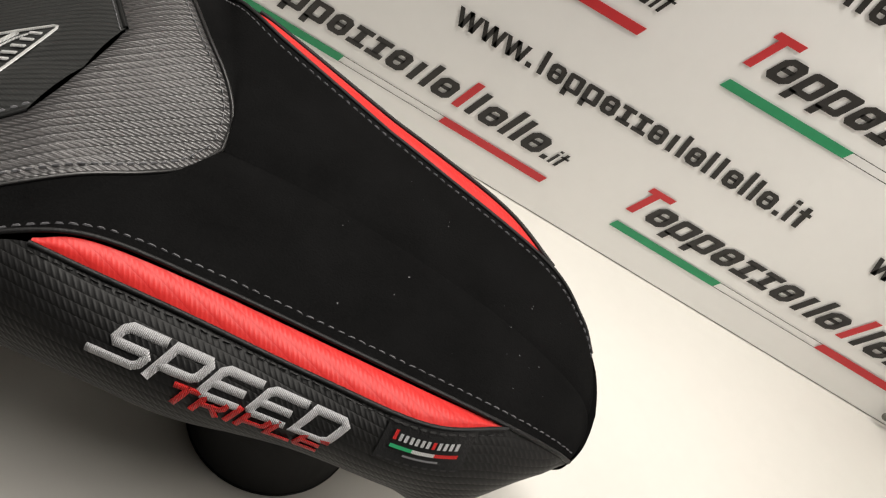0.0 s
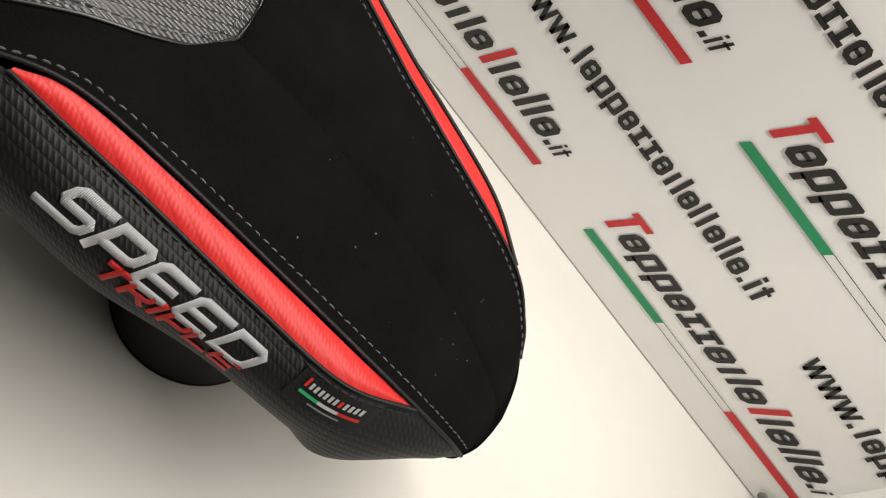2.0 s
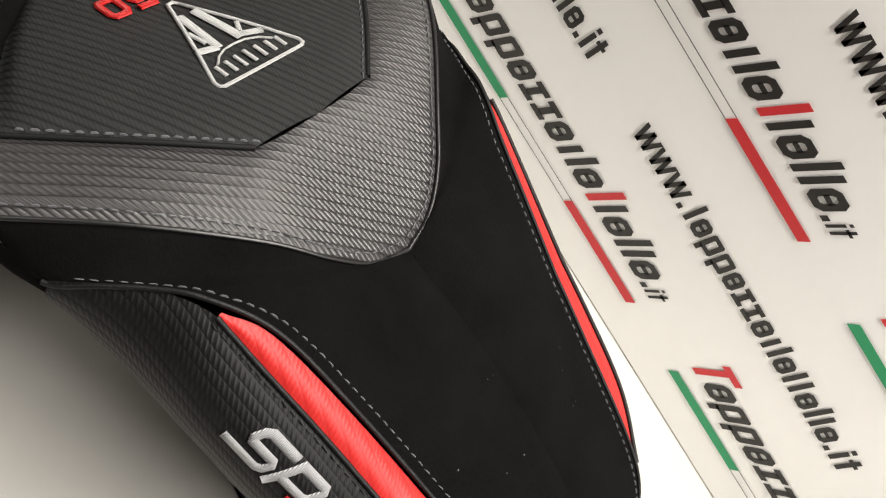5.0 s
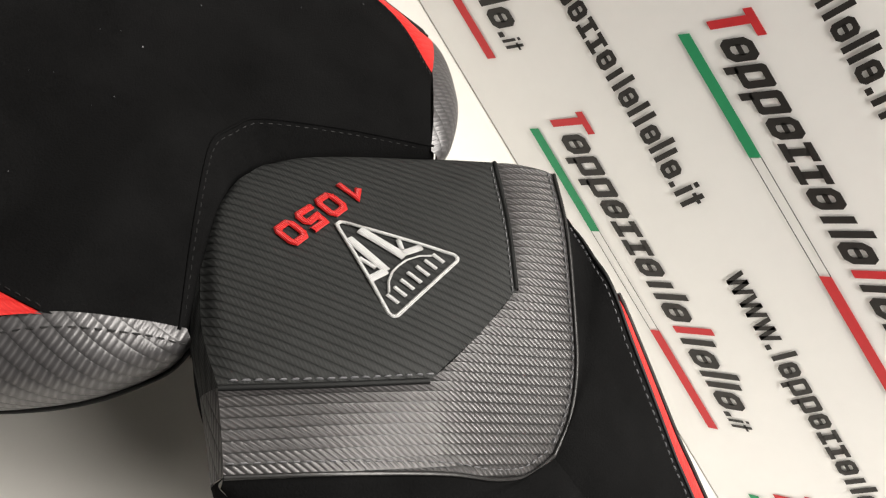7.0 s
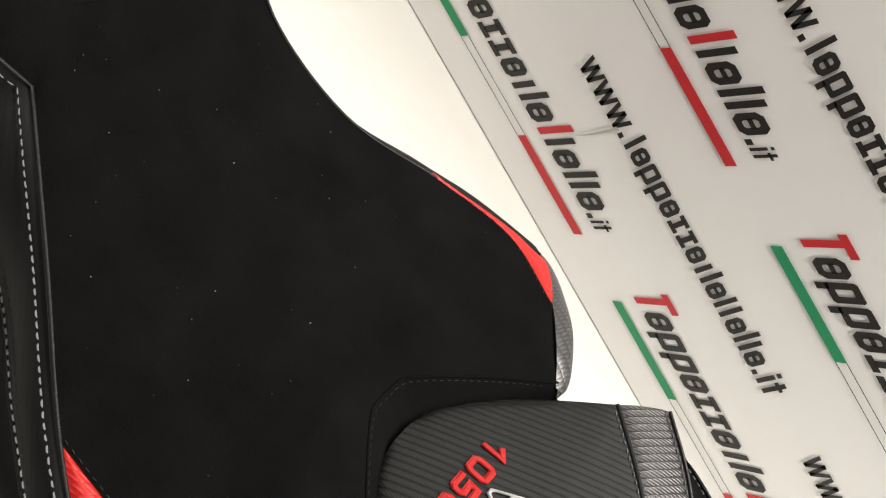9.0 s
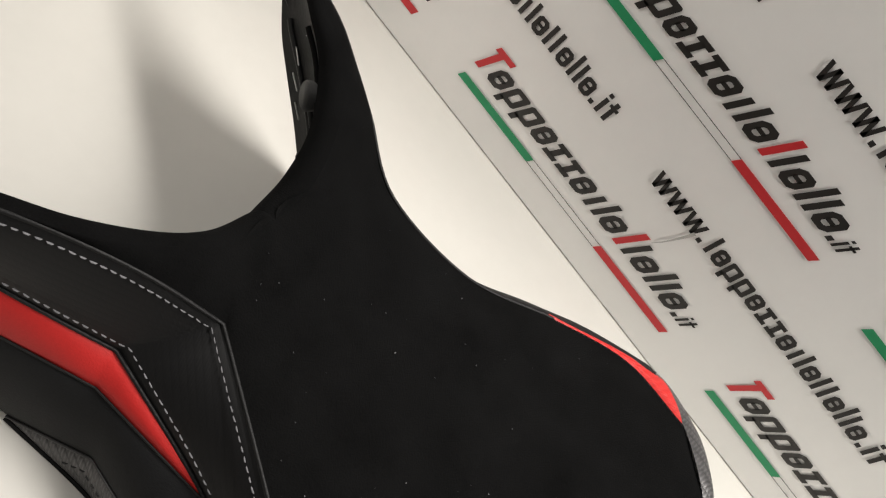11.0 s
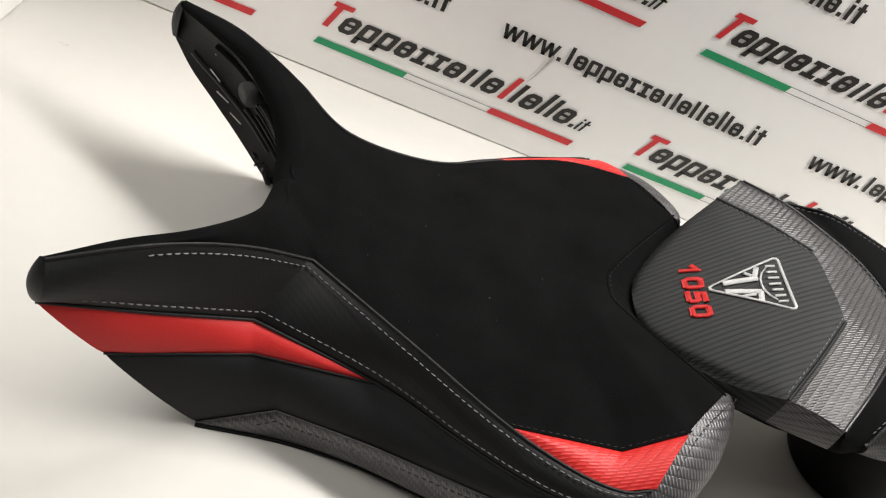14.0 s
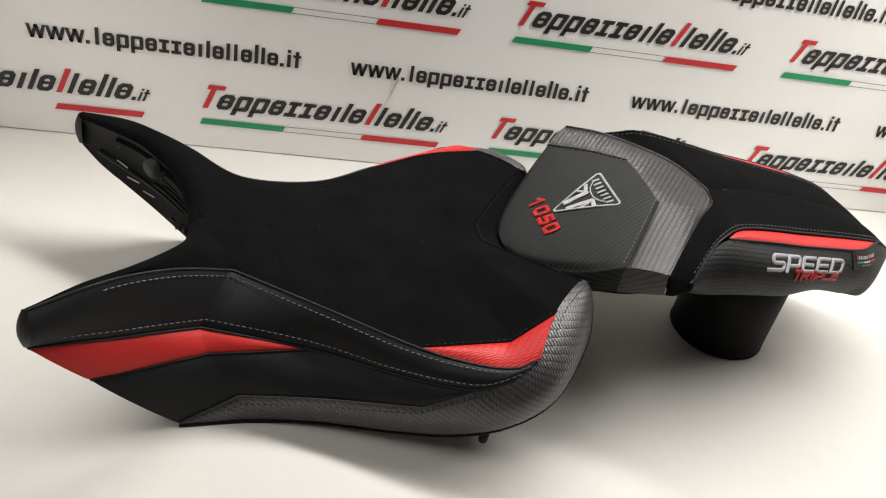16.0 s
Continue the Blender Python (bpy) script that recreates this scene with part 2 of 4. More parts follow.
def stitching(name, a, b, parent, side=1, inset=0.0035, material=None, size=0.0037, gap=0.0015, wide=0.00052, label="", lift=0.0004, bulge=0.0):
    """A run of single stitches that follows rail a, inset towards rail b."""
    n = normals(a, b)
    w = np.linalg.norm(b - a, axis=1)[:, None]
    x = np.minimum(0.45, inset / (w + 1e-9))
    line = a + (b - a) * x + n * (lift + spread(bulge, len(a)) * 4 * x * (1 - x) * np.minimum(1, w / 0.02))
    pts, ups = dense(line, size + gap), None
    seg = np.linalg.norm(np.diff(line, axis=0), axis=1)
    run = np.r_[0, np.cumsum(seg)]
    at = np.arange((size + gap) / 2, run[-1], size + gap)
    ups = np.stack([np.interp(at, run, n[:, i]) for i in range(3)], 1)
    way = np.stack([np.interp(at + 1e-3, run, line[:, i]) - np.interp(at - 1e-3, run, line[:, i]) for i in range(3)], 1)
    verts, faces = [], []
    for p, u, d in zip(pts, ups, way):
        ln = np.linalg.norm(d)
        if ln < 1e-7:
            continue
        d, u = d / ln, u / (np.linalg.norm(u) + 1e-9)
        c = np.cross(d, u)
        skew = random.uniform(-0.12, 0.12)
        d = d + c * skew
        long = size * random.uniform(0.88, 1.06)
        base = len(verts)
        for e, r in ((-0.5, 0.35), (-0.28, 1.0), (0.28, 1.0), (0.5, 0.35)):
            o = p + d * e * long
            rise = u * (0.0004 if abs(e) < 0.4 else -0.0004)
            verts += [o - c * wide * r * 0.5 - u * 0.0006, o - c * wide * r * 0.3 + rise, o + c * wide * r * 0.3 + rise, o + c * wide * r * 0.5 - u * 0.0006]
        for k in range(3):
            for j in range(3):
                q = base + 4 * k + j
                faces.append((q, q + 1, q + 5, q + 4))
    verts = flipped(np.array(verts), side)
    return mesh_object(name, verts, faces, material or M_THREAD, parent, label, smooth=False)


def welt(name, line, radius, material, parent, side=1, label="", lower=0.0):
    """A thin rolled fold of material along a seam."""
    pts = line.copy()
    pts[:, 2] -= lower
    verts, faces = [], []
    way = np.gradient(pts, axis=0)
    way /= np.linalg.norm(way, axis=1)[:, None] + 1e-12
    k = 6
    for p, d in zip(pts, way):
        c = np.cross(d, (0, 0, 1.0))
        c /= np.linalg.norm(c) + 1e-9
        u = np.cross(c, d)
        for j in range(k):
            g = 2 * math.pi * j / k
            verts.append(p + radius * (math.cos(g) * c + math.sin(g) * u))
    for i in range(len(pts) - 1):
        for j in range(k):
            faces.append((i * k + j, i * k + (j + 1) % k, (i + 1) * k + (j + 1) % k, (i + 1) * k + j))
    return mesh_object(name, flipped(np.array(verts), side), faces, material, parent, label)


def offset_in(a, b, d):
    """Rail a moved d metres towards rail b."""
    w = np.linalg.norm(b - a, axis=1)[:, None]
    return a + (b - a) * np.minimum(0.5, d / (w + 1e-9))


# ---- the booth: table, printed back wall and side walls ----
LEFT, RIGHT, HIGH, FRONT = -0.652, 0.696, 0.45, -0.92


def solid(name, x0, y0, z0, x1, y1, z1, material, label, category="wall", bevel=0.0):
    bm = bmesh.new()
    box(bm, x0, y0, z0, x1, y1, z1, bevel)
    me = bpy.data.meshes.new(name)
    bm.to_mesh(me)
    bm.free()
    me.materials.append(material)
    return tagged(new(name, me), label, category, kind="structure")


solid("table_top", LEFT - 0.03, FRONT, -0.04, RIGHT + 0.03, 0.03, 0.0, M_TABLE, "white laminate display table top with faint marks", "table", 0.003)
wall_back = solid("wall_back", LEFT, 0.0, 0.0015, RIGHT, 0.02, HIGH, M_BANNER, "white printed banner panel with repeated logo rows", "wall")
wall_right = solid("wall_right", RIGHT, -0.6, 0.0015, RIGHT + 0.02, 0.02, HIGH, M_BANNER, "white printed side panel of the display booth", "wall")
wall_left = solid("wall_left", LEFT - 0.02, -0.6, 0.0015, LEFT, 0.02, HIGH, M_BANNER, "plain white side panel of the display booth", "wall")
# unseen room shell added around the booth, kept dull to bounce less light
solid("floor", -2.5, -3.0, -0.8, 2.5, 1.5, -0.75, M_FLOOR, "dull grey workshop floor", "floor")
solid("ceiling", -2.5, -3.0, 1.9, 2.5, 1.5, 1.95, M_ROOM, "pale plaster ceiling", "ceiling")
solid("wall_north", -2.5, 1.5, -0.75, 2.5, 1.6, 1.9, M_ROOM, "pale plaster room wall")
solid("wall_south", -2.5, -3.1, -0.75, 2.5, -3.0, 1.9, M_ROOM, "pale plaster room wall")
solid("wall_east", 2.5, -3.0, -0.75, 2.6, 1.5, 1.9, M_ROOM, "pale plaster room wall")
solid("wall_west", -2.6, -3.0, -0.75, -2.5, 1.5, 1.9, M_ROOM, "pale plaster room wall")


# ---- printed wall: each mark is a flat shape just off the panel ----
class Print:
    """Collects flat outlines in (x, z) and lays them on a wall plane."""

    def __init__(self, place, lo, hi):
        self.place, self.lo, self.hi = place, lo, hi
        self.sets = {}

    def poly(self, ink, loops):
        """A strip between an outer and an inner loop of equal length, or a single polygon."""
        if min(p[0] for p in loops[0]) < self.lo or max(p[0] for p in loops[0]) > self.hi:
            return
        verts, faces = self.sets.setdefault(ink, ([], []))
        base = len(verts)
        for lp in loops:
            verts.extend(self.place(x, z) for x, z in lp)
        n = len(loops[0])
        if len(loops) == 1:
            faces.append(tuple(range(base, base + n)))
        else:
            for i in range(n):
                j = (i + 1) % n
                faces.append((base + i, base + j, base + n + j, base + n + i))

    def bar(self, ink, x0, z0, x1, z1, slant=0.0, base=0.0):
        self.poly(ink, [[(x + slant * (z - base), z) for x, z in ((x0, z0), (x1, z0), (x1, z1), (x0, z1))]])

    def lay(self, parent):
        for (name, ink), (verts, faces) in self.sets.items():
            mesh_object(name, verts, faces, ink, parent, smooth=False)


def hollow(pr, key, x0, z0, x1, z1, w, S, base, cut=0.24):
    """A hollow slanted block with bevelled corners."""
    def loop(a, b, c, d):
        k = min(c - a, d - b) * cut
        pts = [(a + k, b), (c - k, b), (c, b + k), (c, d - k), (c - k, d), (a + k, d), (a, d - k), (a, b + k)]
        return [(x + S * (z - base), z) for x, z in pts]
    pr.poly(key, [loop(x0, z0, x1, z1), loop(x0 + w, z0 + w * 0.85, x1 - w, z1 - w * 0.85)])


def block(pr, key, kind, a0, a1, b, xh, w, S):
    """One letter-sized plain block: hollow, or a bar for the narrow ones."""
    if kind in "tlin":
        top = {"t": 1.3, "l": 1.45, "i": 1.3, "n": 1.0}[kind] * xh
        mid = (a0 + a1 - w) / 2
        pr.bar(key, mid, b, mid + w, b + top, S, b)
        return
    if kind == "z":
        for lo, hi in ((0.0, 0.24), (0.76, 1.0)):
            pr.bar(key, a0, b + lo * xh, a1, b + hi * xh, S, b)
        pr.bar(key, a0 + (a1 - a0) * 0.3, b + 0.2 * xh, a0 + (a1 - a0) * 0.7, b + 0.8 * xh, S, b)
        return
    hollow(pr, key, a0, b, a1, b + xh, w, S, b, 0.22 if kind in "re" else 0.10)
    if kind in "re":
        pr.bar(key, a0 + w * 0.8, b + 0.43 * xh, a1 - w * 0.8, b + 0.60 * xh, S, b)
    if kind == "p":
        pr.bar(key, a0, b - 0.30 * xh, a0 + w, b + 0.1 * xh, S, b)


def wordmark(pr, x, z):
    """One logo: a slanted row of letter-sized blocks over a green, white and red bar. x, z: the bar's lower start."""
    S, h, lean = 0.40, 0.0082, 0.45
    k, r = ("letter_block", M_INK), ("red_bar", M_INK_RED)
    pr.bar(("green_bar", M_INK_GREEN), x, z, x + 0.1045, z + h, lean, z)
    pr.bar(r, x + 0.2065, z, x + 0.3095, z + h, lean, z)
    for zz in (z, z + h - 0.0007):
        pr.bar(("rule", M_INK), x + 0.1045 + lean * (zz - z), zz, x + 0.2065 + lean * (zz - z), zz + 0.0007)
    b, xh, w = z + 0.0230, 0.0215, 0.0060
    pr.bar(r, x + 0.0030, b, x + 0.0097, b + 0.0265, S, b)
    pr.bar(r, x - 0.0020, b + 0.0265, x + 0.0195, b + 0.0325, S, b)
    widths = (0.0208, 0.0208, 0.0208, 0.0202, 0.0180, 0.0180, 0.0202, 0.0135, 0.0098, 0.0208)
    cx = x + 0.0185
    for wd, kind in zip(widths, "rppezzenir"):
        wd *= 1.032
        block(pr, k, kind, cx, cx + wd - 0.0030, b, xh, w, S)
        cx += wd
    pr.bar(r, cx + 0.0022, b, cx + 0.0090, b + 0.0325, S, b)
    cx += 0.0128
    for wd, kind in zip((0.0120, 0.0205, 0.0100, 0.0100, 0.0205), "trlir"):
        wd *= 1.05
        block(pr, k, kind, cx, cx + wd - 0.0030, b, xh, w, S)
        cx += wd
    pr.bar(k, cx, b, cx + 0.005, b + 0.005, S, b)
    cx += 0.0075
    pr.bar(k, cx, b, cx + 0.0028, b + 0.0125, S, b)
    pr.bar(k, cx, b + 0.0145, cx + 0.0028, b + 0.0170, S, b)
    pr.bar(k, cx + 0.0060, b, cx + 0.0088, b + 0.0165, S, b)
    pr.bar(k, cx + 0.0045, b + 0.0105, cx + 0.0115, b + 0.0126, S, b)


def address(pr, x, z):
    """One web address: www. and .it as letters, the name between as letter-sized blocks. x, z: the start of its baseline."""
    k = ("address_block", M_INK)
    xh, w = 0.0168, 0.0044
    cx = x
    for _ in range(3):
        pts = [(cx, z + xh), (cx + 0.0044, z), (cx + 0.0090, z + xh), (cx + 0.0136, z), (cx + 0.0180, z + xh)]
        for (xa, za), (xb, zb) in zip(pts, pts[1:]):
            pr.poly(k, [[(xa - w * 0.45, za), (xa + w * 0.45, za), (xb + w * 0.45, zb), (xb - w * 0.45, zb)]])
        cx += 0.0216
    pr.bar(k, cx - 0.001, z, cx + 0.0036, z + 0.0046)
    cx += 0.0080
    for ch in "trppezzeniritrlir":
        wd = {"t": 0.0105, "i": 0.0084, "l": 0.0084, "z": 0.0148, "p": 0.0172, "r": 0.0164, "e": 0.0164, "n": 0.0108}[ch] * 0.958
        block(pr, k, ch, cx, cx + wd - 0.0024, z, xh, w, 0.0)
        cx += wd
    pr.bar(k, cx, z, cx + 0.0046, z + 0.0046)
    cx += 0.0085
    pr.bar(k, cx, z, cx + w, z + xh)
    pr.bar(k, cx, z + xh + 0.0022, cx + w, z + xh + 0.0062)
    cx += 0.0098
    pr.bar(k, cx, z, cx + w, z + 0.0215)
    pr.bar(k, cx - 0.0026, z + xh - 0.0034, cx, z + xh)
    pr.bar(k, cx + w, z + xh - 0.0034, cx + w + 0.0026, z + xh)


PITCH, ROW = 0.38, 0.1605
for row in range(3):
    for col in range(-2, 2):
        for draw, x, z in ((wordmark, col * PITCH, 0.0345 + row * ROW), (address, col * PITCH + 0.1845, 0.1255 + row * ROW)):
            one = Print(lambda u, v: (u, -0.0012, v), LEFT + 0.002, RIGHT - 0.002)
            draw(one, x, z)
            one.lay(wall_back)
for row in range(2):
    for draw, x, z in ((wordmark, 0.055, 0.0345 + row * ROW), (address, 0.2365, 0.1255 + row * ROW)):
        one = Print(lambda u, v: (RIGHT - 0.0012, -u, v), 0.02, 0.58)
        draw(one, x, z)
        one.lay(wall_right)

# a curved scuff on the printed panel and a pencil mark on the table
M_SCUFF = plain("scuff_grey", (0.45, 0.44, 0.42), 0.7, 0.2, 400, 0, 0.1)
SCUFF = [(-0.1484, 0.0885), (-0.1440, 0.098), (-0.1405, 0.109), (-0.1373, 0.121), (-0.1356, 0.1291)]
scuff = Print(lambda u, v: (u, -0.0016, v), LEFT, RIGHT)
for n, ((xa, za), (xb, zb)) in enumerate(zip(SCUFF, SCUFF[1:])):
    wa, wb = 0.0002 + 0.0004 * n, 0.0002 + 0.0004 * (n + 1)
    scuff.poly(("scuff", M_SCUFF), [[(xa - wa, za), (xa + wa, za), (xb + wb, zb), (xb - wb, zb)]])
scuff.lay(wall_back)
mark = Print(lambda u, v: (u, v, 0.0006), -1, 1)
for xa, ya, xb, yb in ((-0.5975, -0.1275, -0.5930, -0.1255), (-0.5935, -0.1285, -0.5880, -0.1262), (-0.5905, -0.1240, -0.5890, -0.1290)):
    mark.poly(("pencil_mark", M_SCUFF), [[(xa, ya), (xa, ya + 0.0007), (xb, yb + 0.0007), (xb, yb)]])
mark.lay(bpy.data.objects["table_top"])


# small clear corner clips that hold the panels together
def corner_clip(x, turn):
    ob = empty("corner_clip", pose(x, -0.0025, 0, 0, 0, turn), "small clear plastic corner clip with grey ends", "clip", "corner clips")
    bm = bmesh.new()
    box(bm, -0.016, -0.0045, 0.010, -0.001, -0.0025, 0.019, 0.0008)
    part("arm", bm, M_CLEAR, ob)
    bm = bmesh.new()
    box(bm, -0.005, -0.016, 0.009, -0.002, -0.001, 0.018, 0.0008)
    part("arm", bm, M_CLEAR, ob)
    for at, rot in (((-0.017, -0.004, 0.015), (90, 0, 0)), ((-0.004, -0.018, 0.012), (0, 90, 0))):
        bm = bmesh.new()
        bmesh.ops.create_uvsphere(bm, u_segments=14, v_segments=8, radius=0.0048)
        bm.transform(Matrix.Translation(at) @ Euler([radians(r) for r in rot]).to_matrix().to_4x4() @ Matrix.Diagonal((1, 1, 0.6, 1)))
        part("end_cap", bm, M_TIP, ob, "grey rubber end", True)


corner_clip(RIGHT - 0.001, 0)
corner_clip(LEFT + 0.003, 90)


# ---- the two seats ----
AXIS = math.degrees(math.atan2(0.0958, 0.9954))
SEAT = pose(-0.0015, -0.313, 0, 0, 0, AXIS)

rider = empty("rider_seat", SEAT, "black suede motorcycle rider seat with red and grey carbon-look panels", "motorcycle seat", "upholstered seats")

# rails of one half, y outward
IN_KNOTS = [(-0.456, 0.150, 0.143), (-0.418, 0.127, 0.147), (-0.380, 0.103, 0.146), (-0.354, 0.069, 0.139), (-0.339, 0.035, 0.129), (-0.336, 0.0, 0.123),
            (-0.270, 0.0, 0.113), (-0.200, 0.0, 0.110), (-0.140, 0.0, 0.111), (-0.105, 0.0, 0.113), (-0.077, 0.0, 0.115)]
OUT_LEFT = [(-0.4555, 0.151, 0.143), (-0.416, 0.129, 0.1475), (-0.385, 0.109, 0.144), (-0.350, 0.086, 0.132), (-0.311, 0.0635, 0.1135), (-0.290, 0.075, 0.1115),
            (-0.225, 0.112, 0.105), (-0.162, 0.148, 0.099), (-0.083, 0.150, 0.106), (-0.044, 0.141, 0.131), (-0.006, 0.100, 0.133)]
OUT_RIGHT = [(-0.4555, 0.151, 0.143), (-0.412, 0.134, 0.146), (-0.380, 0.120, 0.141), (-0.350, 0.111, 0.130), (-0.318, 0.102, 0.112), (-0.288, 0.097, 0.105),
             (-0.225, 0.108, 0.100), (-0.162, 0.144, 0.099), (-0.095, 0.165, 0.109), (-0.044, 0.139, 0.131), (-0.006, 0.100, 0.133)]
suede_in = rail(IN_KNOTS, ())
suede_outs = {-1: rail(OUT_LEFT, (4, 7, 8, 9)), 1: rail(OUT_RIGHT, (9,))}

TOP = OUT_LEFT[:5] + [(-0.235, 0.106, 0.106), (-0.162, 0.148, 0.099), (-0.115, 0.170, 0.099), (-0.085, 0.179, 0.103), (-0.068, 0.179, 0.111)]
LOW = [(-0.458, 0.153, 0.108), (-0.430, 0.143, 0.1035), (-0.400, 0.130, 0.096), (-0.370, 0.117, 0.090), (-0.338, 0.101, 0.081), (-0.247, 0.118, 0.070),
       (-0.190, 0.148, 0.073), (-0.145, 0.172, 0.078), (-0.115, 0.184, 0.084), (-0.088, 0.186, 0.095)]
TOP_RIGHT = OUT_RIGHT[:4] + [(-0.300, 0.0985, 0.1075), (-0.225, 0.108, 0.100), (-0.162, 0.144, 0.099)] + TOP[7:]
carbon_tops = {-1: rail(TOP, (4,)), 1: rail(TOP_RIGHT)}
carbon_low = rail(LOW, (4,))
red_a = rail(LOW[:6], (4,))
red_b = rail([(-0.419, 0.145, 0.066), (-0.400, 0.139, 0.065), (-0.378, 0.131, 0.064), (-0.355, 0.123, 0.064), (-0.331, 0.115, 0.064), (-0.247, 0.118, 0.070)], (4,))
side_a = rail([(-0.419, 0.145, 0.066), (-0.331, 0.115, 0.064), (-0.247, 0.118, 0.070), (-0.190, 0.148, 0.073), (-0.145, 0.172, 0.078), (-0.115, 0.184, 0.084)], (1, 2))
side_b = rail([(-0.354, 0.136, 0.004), (-0.305, 0.128, 0.027), (-0.240, 0.148, 0.041), (-0.195, 0.164, 0.050), (-0.158, 0.177, 0.057), (-0.113, 0.185, 0.0835)], (1, 4))
grey_a = rail([(-0.354, 0.136, 0.004), (-0.305, 0.128, 0.027), (-0.240, 0.148, 0.041), (-0.158, 0.177, 0.057), (-0.113, 0.185, 0.084), (-0.088, 0.186, 0.096),
               (-0.066, 0.176, 0.113), (-0.044, 0.141, 0.131), (-0.022, 0.116, 0.135), (-0.004, 0.097, 0.133)], (1, 3))
grey_b = rail([(-0.354, 0.136, 0.001), (-0.292, 0.134, 0.001), (-0.240, 0.142, 0.005), (-0.175, 0.163, 0.013), (-0.130, 0.178, 0.022), (-0.085, 0.190, 0.042),
               (-0.042, 0.180, 0.062), (-0.008, 0.146, 0.092), (0.006, 0.112, 0.112), (0.004, 0.096, 0.126)])
rear_as = {-1: rail([(-0.162, 0.148, 0.099), (-0.083, 0.150, 0.106), (-0.044, 0.141, 0.131)], (1,), 16),
           1: rail([(-0.162, 0.144, 0.099), (-0.095, 0.165, 0.109), (-0.044, 0.139, 0.131)], (), 16)}
rear_b = rail([(-0.162, 0.148, 0.099), (-0.100, 0.176, 0.1005), (-0.066, 0.178, 0.113)], (), 16)
notch = rail([(-0.077, 0.0, 0.115), (-0.0738, 0.018, 0.1165), (-0.043, 0.058, 0.125), (-0.006, 0.100, 0.133)])
notch_back = rail([(-0.020, 0.0, 0.088), (-0.015, 0.02, 0.089), (0.0, 0.058, 0.098), (0.008, 0.098, 0.118)])
LIP = [(-0.460, 0.150, 0.137), (-0.428, 0.124, 0.139), (-0.396, 0.100, 0.136), (-0.368, 0.066, 0.127), (-0.355, 0.034, 0.116), (-0.350, 0.0, 0.110)]
lip_a, lip_b = rail(IN_KNOTS[:6]), rail(LIP)
pan_in = rail(LIP + [(-0.25, 0.0, 0.070), (-0.15, 0.0, 0.072), (-0.02, 0.0, 0.085)], (5,))
pan_out = rail([(-0.458, 0.152, 0.106), (-0.440, 0.146, 0.086), (-0.417, 0.141, 0.066), (-0.390, 0.138, 0.040), (-0.354, 0.132, 0.004), (-0.292, 0.130, 0.004),
                (-0.175, 0.159, 0.016), (-0.085, 0.186, 0.045), (0.004, 0.096, 0.122)], (4,))

PAN_DEEP = (0.002, 0.004, 0.007, 0.012, 0.015, 0.012, 0.004, 0.004, 0.004)
GREY_PUFF = (0.002, 0.002, 0.003, 0.005, 0.008, 0.012, 0.014, 0.012, 0.008, 0.004)
WRAP = (0.010, 0.006, 0.004, 0.003, 0.003, 0.004, 0.005, 0.004, 0.003)


def wing_cap(side):
    """The rounded vinyl end of a wing, from the wrapped side panel's end row to the pan."""
    a, b = carbon_tops[side], carbon_low
    n = normals(a, b)[0]
    s = np.linspace(0, 1, 17)[:, None]
    outer = a[0] + (b[0] - a[0]) * s + n * WRAP[0] * 4 * s * (1 - s)
    inner = np.array((-0.456, 0.148, 0.141)) + (np.array((-0.457, 0.150, 0.108)) - np.array((-0.456, 0.148, 0.141))) * s + np.array((0, -0.004, 0)) * 4 * s * (1 - s)
    rows = [outer + (inner - outer) * k + np.array((-0.009, 0, 0)) * math.sin(math.pi * k) * (0.35 + 2.6 * s * (1 - s)) for k in np.linspace(0, 1, 9)]
    verts = flipped(np.array(rows).reshape(-1, 3), side)
    faces = [(i * 17 + j, i * 17 + j + 1, (i + 1) * 17 + j + 1, (i + 1) * 17 + j) for i in range(8) for j in range(16)]
    mesh_object("wing_tip", verts, faces, M_LEATHER, rider, "rounded black vinyl wing tip")


